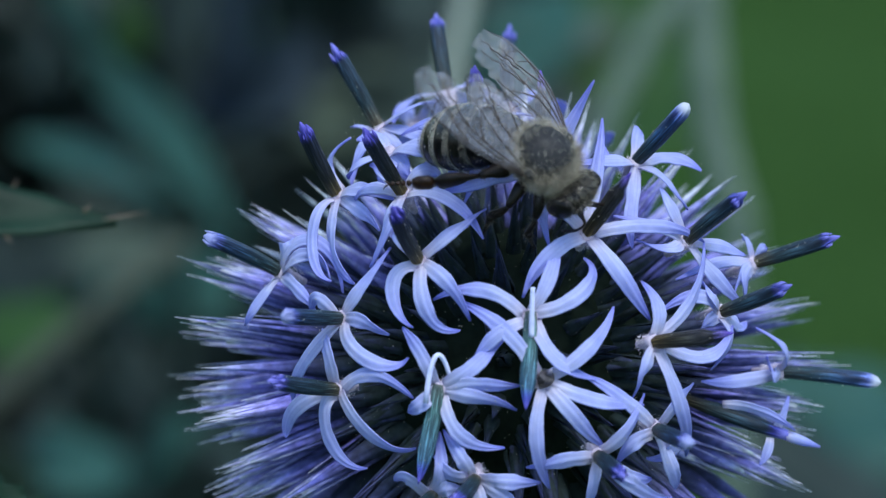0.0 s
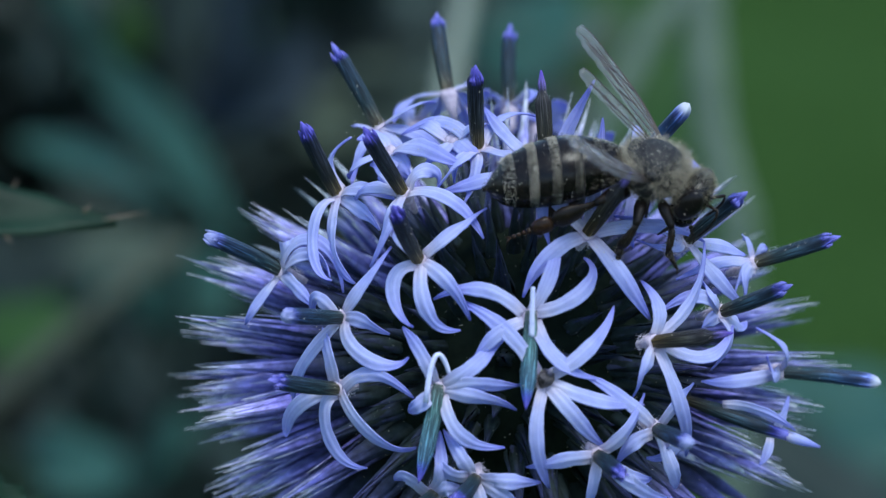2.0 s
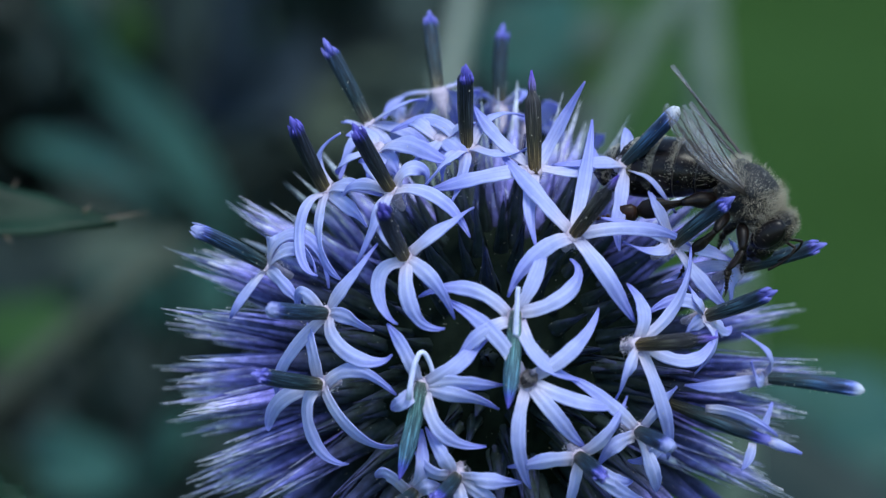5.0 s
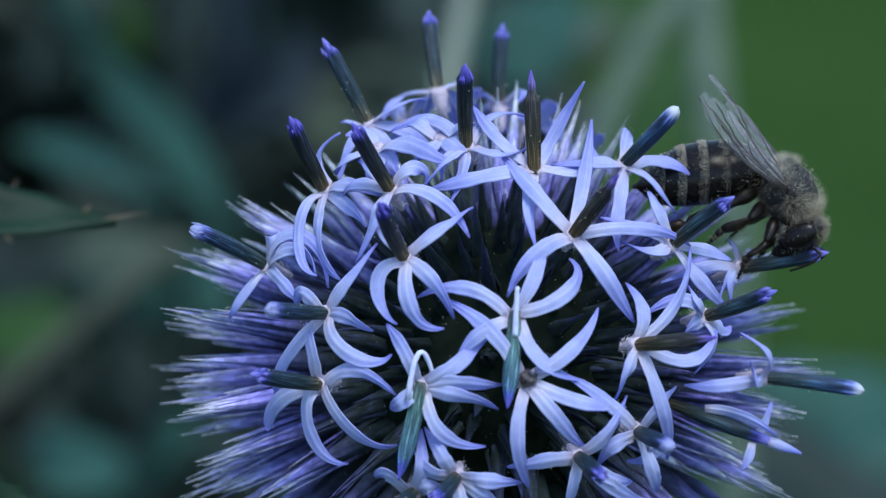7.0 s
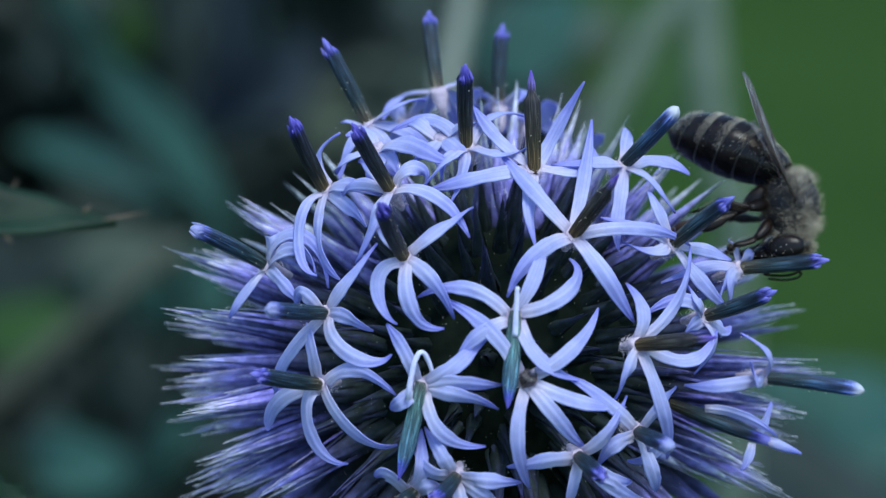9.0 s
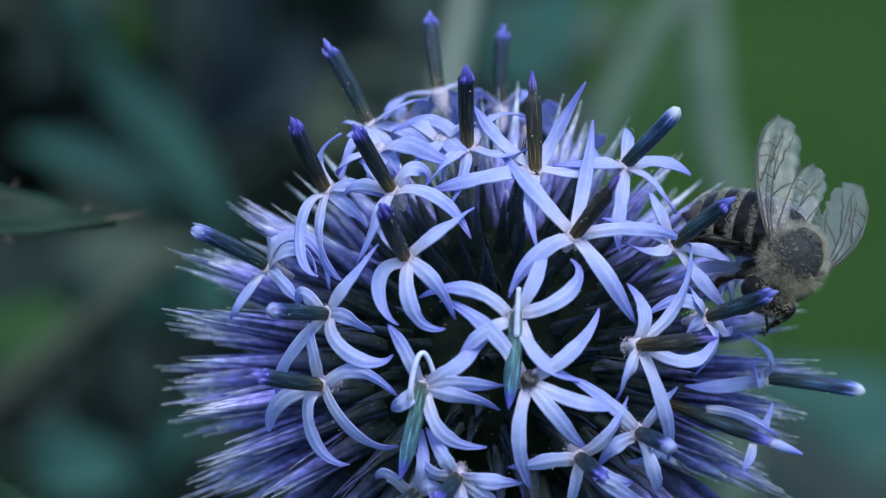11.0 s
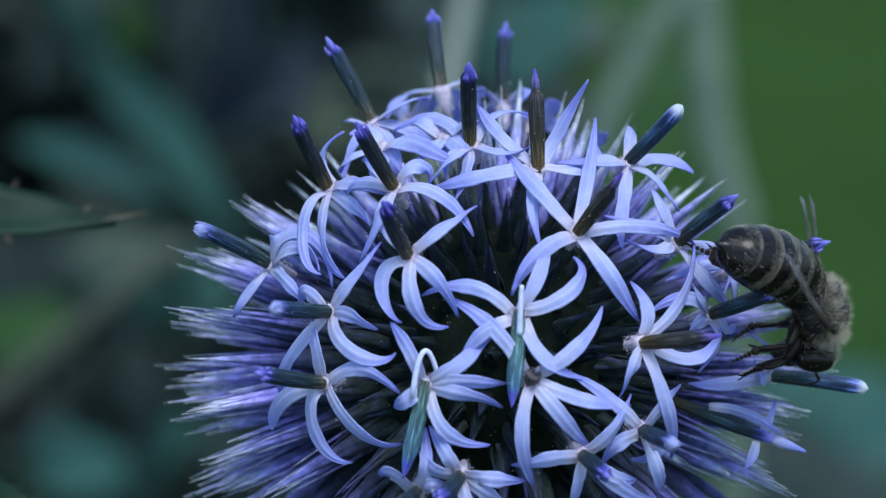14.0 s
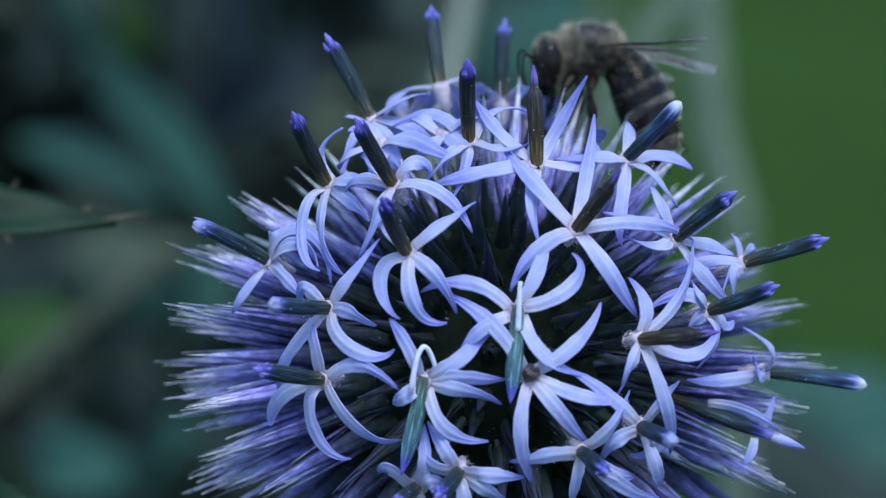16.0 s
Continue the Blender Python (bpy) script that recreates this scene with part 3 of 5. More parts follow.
open_floret(-9.4, 49.2, 17.5, "navy", (0.06, 0.25, 0.97), 5.4,
            (-129, 3.9, -1.0, 1.0, 0.4), (154, 5.5, -0.7, 0.8, -0.9), (9, 3.6, -0.9, 1.1, -1.7), (52, 5.1, -0.8, 0.8, 0.5), (-98, 4.3, -1.2, 0.5, 0.3))
open_floret(9.6, 42.7, 17.5, "brown", (-0.03, 0.74, 0.67), 5.9,
            (52, 4.9, 3.6, -1.4, 0.3), (-178, 6.3, -1.8, 1.2, 0.7), (118, 6.1, -0.1, 0.6, 0.8), (-94, 5.1, -1.4, 0.5, -0.4), (37, 5.1, -1.0, 0.3, -1.7))
open_floret(175.6, 69.6, 17.5, "blue", (-0.02, 0.15, 0.99), 5.7,
            (-159, 2.0, -0.7, 0.9, 1.5), (32, 1.7, 0.6, 0.4, -0.1), (-76, 2.9, -0.8, 0.3, -0.0), (117, 3.1, -0.8, 1.1, 0.9), (-45, 2.2, -0.7, 0.8, -0.6))
open_floret(-96.8, 78.2, 17.6, "blue", (-0.36, 0.04, 0.93), 5.7,
            (-77, 3.8, -1.0, 0.8, -2.2), (149, 3.9, -2.7, 0.8, 0.1), (171, 3.2, -2.5, 0.2, -0.1), (-141, 3.6, -2.2, 0.2, -0.1), (80, 1.7, -0.0, 0.4, 2.1))
open_floret(41.2, 25.1, 17.5, "blue", (0.12, 0.12, 0.99), 5.3,
            (-13, 4.8, -0.1, 0.7, -0.2), (150, 4.6, -1.2, 0.9, 0.3), (171, 3.1, -0.9, 0.6, 0.8), (-40, 5.6, -1.3, 0.7, -1.1), (79, 4.1, -1.1, 1.2, 1.4))
open_floret(65.3, 19.9, 17.5, "blue", (0.20, -0.06, 0.98), 5.5,
            (53, 2.2, -0.5, 0.4, 0.7), (-180, 6.3, -2.8, 0.4, -0.5), (-116, 2.5, -0.8, 0.3, -1.3), (28, 0.9, 0.8, 0.3, 0.3), (-149, 3.8, -1.0, 0.1, -0.4))
open_floret(46.3, 10.3, 17.5, "blue", (0.06, 0.12, 0.99), 5.3,
            (171, 4.2, -1.2, 0.9, -0.6), (-101, 3.4, -1.0, 1.1, 0.0), (105, 2.1, -0.7, 1.0, 1.0), (-18, 2.8, -0.6, 0.3, -0.3), (-149, 1.8, -0.8, 0.3, -0.1))
open_floret(28.0, 5.0, 17.5, "brown", (0.46, 0.02, 0.89), 5.3,
            (54, 7.2, -0.5, 0.6, -0.7), (92, 3.7, -1.0, 0.9, -0.3), (6, 5.7, -0.3, 0.6, -1.3), (-107, 3.4, -1.0, 1.1, -0.6), (-64, 7.4, -2.2, 1.6, -0.6))
open_floret(28.7, -11.9, 17.5, "pale", (-0.20, 0.09, 0.97), 5.3,
            (38, 3.8, -1.0, 1.1, 0.8), (144, 5.8, -1.6, 0.8, -0.1), (-135, 3.0, -0.9, 1.0, -0.9), (-99, 1.9, -0.7, 0.9, 1.0, 0.7, 1.0, -0.4, 0.0), (-57, 4.8, -1.2, 1.2, -0.5))
open_floret(16.2, -16.7, 17.5, "blue", (-0.05, 0.12, 0.99), 5.3,
            (-164, 4.1, -1.1, 1.1, -0.6), (49, 4.5, -1.2, 1.2, 0.0), (-88, 3.6, -1.0, 1.1, -0.5), (-26, 4.4, -1.2, 1.1, -0.2), (-33, 6.2, -0.7, 0.8, -0.3))
open_floret(-9.0, -20.7, 17.5, "blue", (-0.09, 0.16, 0.98), 5.4,
            (-12, 3.8, -1.0, 1.1, 0.5), (124, 3.3, -0.9, 1.0, -0.4), (152, 2.8, -0.8, 1.1, 0.1), (-89, 2.8, -0.8, 1.1, 0.4), (-43, 3.5, -1.0, 1.1, 0.5))
open_floret(-18.4, -24.1, 17.5, "blue", (0.09, 0.29, 0.95), 5.4,
            (177, 2.5, -0.8, 1.0, -1.4), (82, 3.7, -1.0, 1.0, -0.7), (-7, 2.0, -0.7, 1.0, 0.9), (-125, 2.9, -0.8, 1.1, -0.1), (-81, 2.7, -0.8, 1.1, 0.5))
open_floret(72.6, -2.8, 17.5, "white", (0.25, -0.08, 0.96), 6.1,
            (-172, 4.5, -4.0, 0.1, 0.1), (135, 4.0, -1.1, 1.1, 0.0), (140, 1.6, -0.7, 0.2, 0.9))
open_floret(-134.8, 62.1, 17.5, "none", (0.16, 0.31, 0.94), 2.5,
            (-39, 3.2, -0.9, 1.1, -1.1), (-165, 3.3, -0.9, 0.8, -0.1), (-111, 4.0, -1.1, 0.4, 0.0), (74, 3.5, -0.7, 1.0, 1.1), (37, 0.9, 1.1, 0.1, -0.1))
open_floret(-174.3, 62.7, 17.5, "none", (-0.08, 0.46, 0.88), 2.4,
            (-22, 2.8, -0.8, 1.1, 0.1), (-160, 3.1, -0.9, 1.1, -0.2), (-95, 4.1, -1.4, 0.5, -0.0), (141, 2.3, 1.3, -0.0, -0.3), (55, 3.8, -0.1, 0.7, -0.4))
open_floret(151.2, 48.0, 17.5, "none", (-0.49, 0.36, 0.80), 2.0,
            (-28, 3.2, -0.9, 0.8, -0.1), (-169, 2.8, -0.8, 1.1, 0.5), (-97, 2.7, -0.8, 0.9, 0.5), (136, 3.7, -0.1, 0.7, 0.1), (100, 2.8, -0.8, 1.1, -0.8))
open_floret(-39.3, 49.3, 17.5, "none", (-0.32, 0.40, 0.86), 2.3,
            (-157, 3.1, -0.9, 1.1, 1.2), (-179, 1.7, 1.1, 0.1, -0.5), (-38, 3.0, -0.9, 0.3, 0.0), (-11, 5.9, -0.8, 1.0, 0.1), (-74, 3.2, -0.9, 0.4, 0.3))
open_floret(-18.4, 52.0, 17.5, "none", (-0.09, 0.59, 0.80), 1.9,
            (-138, 2.4, -0.8, 1.0, 1.0), (135, 3.4, -0.7, 1.0, 0.4), (59, 2.3, -0.8, 1.0, -0.8), (-35, 2.8, -0.8, 0.9, -0.4), (-78, 3.2, -0.9, 0.4, 0.1))
open_floret(165.3, 60.3, 17.5, "none", (0.00, 0.50, 0.87), 1.7,
            (-23, 3.0, -0.9, 1.1, -0.1), (-152, 2.8, -0.8, 1.1, 0.2), (-83, 3.7, -1.0, 0.5, -0.0), (76, 3.8, -0.3, 0.8, -0.6), (134, 3.8, -0.0, 0.7, 0.4))
open_floret(-158.0, 69.4, 17.5, "none", (0.00, 0.35, 0.94), 1.5,
            (-27, 2.7, -0.8, 1.1, -0.3), (-165, 3.1, -0.9, 1.0, 0.1), (-111, 3.7, -1.4, 0.3, -0.0), (17, 1.4, 1.2, 0.1, 0.2), (131, 1.8, 0.7, 0.3, 0.2))


def half_open_floret():
    """A floret whose petals still lie along its tube."""
    rng = random.Random(5)
    root = Vector((12.4, -7.4, -3.0))
    tip = Vector((17.4, -7.6, -4.9))
    way = (tip - root).normalized()
    OPEN.append(root.normalized())
    body = bmesh.new()
    rod(body, [root - way * 2, root, root + way * 2.4, root + way * 4.6], [0.3, 0.46, 0.5, 0.30], 12, 0.08, 5)
    fl = part("floret", body, TUBES["blue"], GLOBE, "half-open floret with petals lying forward")
    for pts, width in (((root + Vector((0.3, -0.4, 0.4)), (15.2, -8.4, -2.7), (17.1, -8.0, -4.3)), 0.66),
                       (((15.9, -7.6, -4.3), (16.5, -7.9, -3.4), (16.8, -7.6, -2.2)), 0.6),
                       (((15.6, -7.6, -4.7), (15.5, -7.9, -5.6), (14.9, -7.6, -6.4)), 0.6)):
        part("petal", strap(bezier(*(Vector(p) for p in pts), 15), Vector((0, -1, -0.35)), width, rng), PETAL, fl)
    bm = bmesh.new()
    rod(bm, [tip - way * 0.9, tip - way * 0.3, tip + way * 0.3, tip + way * 1.3], [0.3, 0.34, 0.28, 0.08], 10)
    part("anther_tube", bm, PETAL, fl, "pale violet style tip")


half_open_floret()


def style(floret, *pts):
    """A pale style that stands or loops out of a floret (mm)."""
    bm = bmesh.new()
    rod(bm, bezier(*(Vector(p) for p in pts), 14), [0.17 - 0.003 * i for i in range(14)], 10)
    part("style", bm, STYLE, floret, "pale lilac style")


style(FLORETS[8], (0.9, -17.9, 2.1), (0.95, -18.3, 3.5), (1.03, -18.5, 4.95))
style(FLORETS[7], (-5.3, -17.6, -1.6), (-4.7, -18.6, 3.2), (-3.8, -17.2, -0.3))


def bracts(reach, spread, count, seed, broad, tone=0.0):
    """A bundle of spiky bracts along +Z from the globe's core to radius reach (mm)."""
    rng = random.Random(seed)
    bm = bmesh.new()
    lay = bm.loops.layers.uv.verify()
    root = bm.verts.new((0, 0, 5.0 * K))
    for k in range(count):
        g = 2 * math.pi * (k * 0.382 + rng.uniform(-0.03, 0.03))
        layer = (k + 0.5) / count
        top = reach * (1 - 0.36 * layer + rng.uniform(-0.08, 0.0))
        o = Vector((math.cos(g), math.sin(g), 0))
        s = Vector((-math.sin(g), math.cos(g), 0))
        off = 0.18 + spread * layer
        w = broad * rng.uniform(0.8, 1.2)
        rows = []
        for i in range(6):
            v = i / 5
            z = 5.5 + (top - 5.5) * v
            r = off * (0.35 + 0.65 * math.sin(min(v / 0.75, 1) * math.pi / 2)) * (1.0 - 0.80 * max(0, (v - 0.5) / 0.5) ** 1.4)
            half = w * (0.35 + 0.65 * math.sin(min(v / 0.62, 1) * math.pi / 2)) * (1 - max(0, (v - 0.40) / 0.60)) ** 1.35 + 0.010
            c = o * r + Vector((0, 0, z))
            rows.append([bm.verts.new((c + q) * K) for q in (-s * half, o * (half * 0.45 + 0.03), s * half)])
        for j in range(2):
            bm.faces.new((root, rows[0][j + 1], rows[0][j]))
        for i in range(5):
            for j in range(2):
                f = bm.faces.new((rows[i][j], rows[i][j + 1], rows[i + 1][j + 1], rows[i + 1][j]))
                for loop, (x, y) in zip(f.loops, ((j, i), (j + 1, i), (j + 1, i + 1), (j, i + 1))):
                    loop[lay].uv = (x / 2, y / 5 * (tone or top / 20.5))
    me = bpy.data.meshes.new("bud")
    bm.to_mesh(me)
    bm.free()
    me.materials.append(BRACT)
    me.polygons.foreach_set("use_smooth", [True] * len(me.polygons))
    return me


def rim_bud(n, reach, rng):
    """A closed bud seen in profile at the rim, its spiky bracts as parts of their own."""
    bm = bmesh.new()
    rod(bm, [Vector((0, 0, 5)), Vector((0, 0, 9)), Vector((0, 0, reach * 0.72)), Vector((0, 0, reach * 0.86))], [0.3, 0.6, 0.5, 0.1], 8)
    ob = part("bud", bm, BRACT, GLOBE, "closed bud with violet bracts and pale needle tips")
    ob.matrix_local = n.to_track_quat("Z", "Y").to_matrix().to_4x4() @ pose(0, 0, 0, rng.uniform(-4, 4), rng.uniform(-4, 4), rng.uniform(0, 360))
    for k in range(14):
        layer = (k + 0.5) / 14
        leaf = part("bract", LONE[k % 3], None, ob)
        top = reach / 20.6 * (1 - 0.17 * layer + rng.uniform(-0.05, 0.04))
        leaf.matrix_local = Matrix.Rotation(2 * math.pi * k * 0.382, 4, "Z") @ Matrix.Translation((1.25 * layer * K, 0, 0)) @ Matrix.Rotation(-0.034 * layer + rng.uniform(-0.012, 0.012), 4, "Y") @ Matrix.Diagonal((top, top, top, 1))


def buds():
    """Closed buds all round the globe; those between open florets are shorter and darker in colour."""
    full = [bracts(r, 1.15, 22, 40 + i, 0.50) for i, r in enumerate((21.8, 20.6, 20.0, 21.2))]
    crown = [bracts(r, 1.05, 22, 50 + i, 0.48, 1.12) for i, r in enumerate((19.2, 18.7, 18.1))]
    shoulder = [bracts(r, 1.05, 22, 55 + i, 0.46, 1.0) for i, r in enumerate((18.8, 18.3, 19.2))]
    # Dark tone for half and low: shade between florets put into the colour.
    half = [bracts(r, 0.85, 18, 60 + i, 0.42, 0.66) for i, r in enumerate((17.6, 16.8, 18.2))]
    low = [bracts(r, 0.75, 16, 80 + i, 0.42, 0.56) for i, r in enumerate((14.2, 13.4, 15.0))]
    count = 270
    rng = random.Random(12)
    rim = 0
    for i in range(count):
        z = 1 - 2 * (i + 0.5) / count
        g = i * 2.399963 + rng.uniform(-0.06, 0.06)
        n = Vector((math.sqrt(1 - z * z) * math.cos(g), math.sqrt(1 - z * z) * math.sin(g), z))
        near = min(math.degrees(n.angle(o)) for o in OPEN)
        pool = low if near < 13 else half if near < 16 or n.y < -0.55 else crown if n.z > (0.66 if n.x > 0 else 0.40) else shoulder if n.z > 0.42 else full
        if pool is full and abs(n.y + 0.1) < 0.25 and -0.45 < n.z < 0.42 and rim < 30:
            rim += 1
            rim_bud(n, (22.4, 21.0, 21.7)[i % 3], rng)
            continue
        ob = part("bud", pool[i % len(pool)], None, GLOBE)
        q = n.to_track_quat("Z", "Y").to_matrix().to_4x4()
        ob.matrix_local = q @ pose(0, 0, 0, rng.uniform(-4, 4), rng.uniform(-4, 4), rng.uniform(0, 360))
    # tall buds that stand out at the rim
    for az, el, reach in ((-93, 34, 20.6), (-88, 30, 20.0), (-84, 27, 20.4), (-95, 18, 21.4), (-88, 14, 21.7), (-82, 9, 21.9),
                          (-94, 9, 21.8), (-93, 3, 22.3), (-87, -1, 21.4), (-82, -6, 21.6), (-93, -13, 21.2), (-87, -20, 21.2), (81, 7, 20.0),
                          (93, -0, 19.4), (87, -12, 21.3), (81, -15, 20.3), (93, -24, 20.9), (87, -28, 18.8), (82, 3, 20.7),
                          (99, 67, 17.4), (78, 73, 16.8), (74, 52, 18.2), (-84, -22, 21.2), (-78, -15, 21.5), (-73, -9, 22.1),
                          (-85, -3, 21.7), (-77, -22, 20.7), (-69, -26, 18.9), (84, -20, 19.9), (79, -10, 20.5), (71, -17, 19.4),
                          (82, -28, 17.2), (73, -28, 15.7), (70, -24, 19.1)):
        rim_bud(direction(az, el), reach, rng)
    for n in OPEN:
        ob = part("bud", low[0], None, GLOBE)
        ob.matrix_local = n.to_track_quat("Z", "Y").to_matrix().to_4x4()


LONE = [bracts(26.0, 0.15, 1, 30 + i, 0.44, 1.0) for i in range(3)]


def core_and_stem():
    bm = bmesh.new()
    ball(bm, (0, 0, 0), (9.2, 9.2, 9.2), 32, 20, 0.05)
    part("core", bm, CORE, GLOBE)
    bm = bmesh.new()
    down = Vector((0, math.sin(radians(20)), -math.cos(radians(20))))
    line = [down * (6 + 746 * i / 20) + Vector((3 * math.sin(i * 0.5), 0, 0)) for i in range(21)]
    rod(bm, line, [2.4 + 0.06 * i for i in range(21)], 12, 0.07, 6)
    part("stem", bm, STEM, GLOBE)


core_and_stem()
buds()


def bead(bm, p, r):
    d = [Vector(v) for v in ((1, 0, 0), (-1, 0, 0), (0, 1, 0), (0, -1, 0), (0, 0, 1), (0, 0, -1))]
    v = [bm.verts.new((p + q * r) * K) for q in d]
    for a in (0, 1):
        for b in (2, 3):
            for c in (4, 5):
                bm.faces.new((v[a], v[b], v[c]))


def pollen_dust():
    """Pollen grains caught on petals and bracts."""
    rng = random.Random(3)
    bm = bmesh.new()
    for line in PETALS:
        for _ in range(6):
            bead(bm, rng.choice(line) + Vector([rng.uniform(-0.4, 0.4) for _ in range(3)]), rng.uniform(0.02, 0.04))
    for root, way, length in TUBE_LINES:
        for _ in range(14):
            o = way.cross(Vector([rng.uniform(-1, 1) for _ in range(3)])).normalized()
            bead(bm, root + way * (length * rng.uniform(0.1, 0.78)) + o * 0.45, rng.uniform(0.02, 0.045))
    for _ in range(600):
        n = direction(rng.uniform(-80, 80), rng.uniform(-55, 70))
        bead(bm, n * rng.uniform(11.5, 16), rng.uniform(0.012, 0.034))
    ob = part("pollen", bm, POLLEN, GLOBE, smooth=False)
    tagged(ob, "pale pollen grains scattered over florets and bracts", kind="stuff")


pollen_dust()


# ---- the bee: x forward, y to its own left, z its back; the origin is the middle of the thorax ----
BEE = empty("honey_bee", STAGE, "dark banded honey bee dusted with pollen on the flower", "bee")


def shell(size, centre=(0, 0, 0), keep=None):
    """Roots on an ellipsoid."""
    c = Vector(centre)

    def where(rng):
        while True:
            d = Vector([rng.gauss(0, 1) for _ in range(3)]).normalized()
            if keep is None or keep(d):
                break
        p = c + Vector((d.x * size[0], d.y * size[1], d.z * size[2])) * 0.97
        return p, Vector((d.x / size[0], d.y / size[1], d.z / size[2])).normalized()
    return where


def fur(name, mesh, material, parent, label=""):
    mesh.materials.append(material)
    return part(name, mesh, None, parent, label)


def bee_thorax():
    bm = bmesh.new()
    ball(bm, (0, 0, 0), (2.0, 1.85, 1.72), 28, 18, 0.04)
    ball(bm, (-1.30, 0, 0.98), (0.55, 1.0, 0.42), 18, 10, 0.03)
    for s in (1, -1):
        rod(bm, bezier(Vector((1.2, 0.62 * s, 1.30)), Vector((0.2, 0.75 * s, 1.66)), Vector((-0.9, 0.62 * s, 1.42)), 10), [0.05] * 10, 6)
        ball(bm, (0.15, 1.72 * s, 0.62), (0.45, 0.28, 0.36), 14, 8)
    th = part("thorax", bm, CHITIN_MATT, BEE)
    size = (2.0, 1.85, 1.72)
    fur("fur", hairs(4600, shell(size, keep=lambda d: d.z < 0.35 + 0.2 * noise.noise(d * 4) and noise.noise(d * 2.6) > -0.22), 0.58, 1, thick=0.0050), FUR_BROWN, th, "brown fur on the sides of the thorax")
    fur("fur", hairs(4200, shell(size, keep=lambda d: -0.25 + 0.25 * (d.x < 0.2) < d.z + 0.18 * noise.noise(d * 5) + 0.2 * noise.noise(d * 31) < 0.60), 0.80, 3, Vector((-0.2, 0, 0.15)), 0.0048), FUR_PALE, th, "pale tan fur round the dark back")
    fur("fur", hairs(1500, shell(size, keep=lambda d: 0.30 < d.z + 0.2 * noise.noise(d * 31) < 0.80 and d.x > 0.35 or d.z > 0.3 and d.x < -0.6), 0.92, 7, Vector((0.1, 0, 0.3)), 0.0045), FUR_PALE, th, "tall pale ruff before and behind the back")
    fur("fur", hairs(900, shell(size, keep=lambda d: d.z > 0.5), 0.18, 2, thick=0.005), FUR_BROWN, th, "short fuzz on the dark back")
    fur("fur", hairs(300, shell(size, keep=lambda d: d.z > 0.45), 0.60, 9, Vector((-0.1, 0, 0.2)), 0.0040), FUR_PALE, th, "thin pale down on the back")


def bee_head():
    head = part("head", bmesh.new(), CHITIN, BEE)
    bm = bmesh.new()
    ball(bm, (0.75, 0, -0.25), (1.05, 1.68, 1.62), 24, 16, 0.03)
    ball(bm, (1.15, 0, -1.5), (0.75, 0.95, 1.0), 16, 10)
    rod(bm, [Vector((1.1, 0.25, -1.7)), Vector((1.3, 0.1, -2.3)), Vector((1.25, -0.1, -2.6))], [0.25, 0.2, 0.05], 8)
    rod(bm, [Vector((1.1, -0.25, -1.7)), Vector((1.3, -0.1, -2.3)), Vector((1.25, 0.1, -2.6))], [0.25, 0.2, 0.05], 8)
    bm.to_mesh(head.data)
    bm.free()
    head.data.materials.append(CHITIN)
    head.data.polygons.foreach_set("use_smooth", [True] * len(head.data.polygons))
    for s in (1, -1):
        bm = bmesh.new()
        ball(bm, (0.75, 1.28 * s, -0.1), (0.74, 0.50, 1.16), 18, 12)
        part("eye", bm, EYE, head, "dark glossy compound eye")
        bm = bmesh.new()
        a, b = Vector((1.6, 0.3 * s, 0.0)), Vector((2.3, 0.85 * s, 0.5))
        rod(bm, [a, (a + b) * 0.5, b], [0.11, 0.09, 0.10], 8)
        rod(bm, bezier(b, Vector((2.75, 1.15 * s, 0.0)), Vector((2.4, 1.2 * s, -1.6)), 12), [0.080 + 0.008 * math.cos(i * math.pi) for i in range(12)], 8)
        part("antenna", bm, CHITIN_LEG, head)
    fur("fur", hairs(1500, shell((0.98, 1.62, 1.55), (0.75, 0, -0.25), keep=lambda d: abs(d.y) < 0.72), 0.40, 4, Vector((0.2, 0, 0.2)), 0.008), FUR_BROWN, head, "short brown fur on the face")
    fur("fur", hairs(1100, shell((0.95, 1.5, 1.5), (0.6, 0, -0.2), keep=lambda d: d.z > 0.55 or d.x < -0.2 and abs(d.y) > 0.5), 0.66, 6, Vector((0.2, 0, 0.3)), 0.007), FUR_PALE, head, "pale tuft on the crown")
    bm = bmesh.new()
    rod(bm, [Vector((1.0, 0, -2.0)), Vector((1.0, 0, -3.2)), Vector((0.8, 0, -4.0))], [0.2, 0.13, 0.05], 8)
    part("proboscis", bm, CHITIN_LEG, head)
    return head


def abdomen_radius(s):
    """Half width and height along the abdomen, 0 at the waist and 1 at the tip."""
    w = 2.08 * math.sin(math.pi * min(0.10 + 0.86 * s, 1) ** 1.08) ** 0.58 * (1 - 0.8 * max(0, (s - 0.84) / 0.15) ** 2)
    return w, w * 0.9


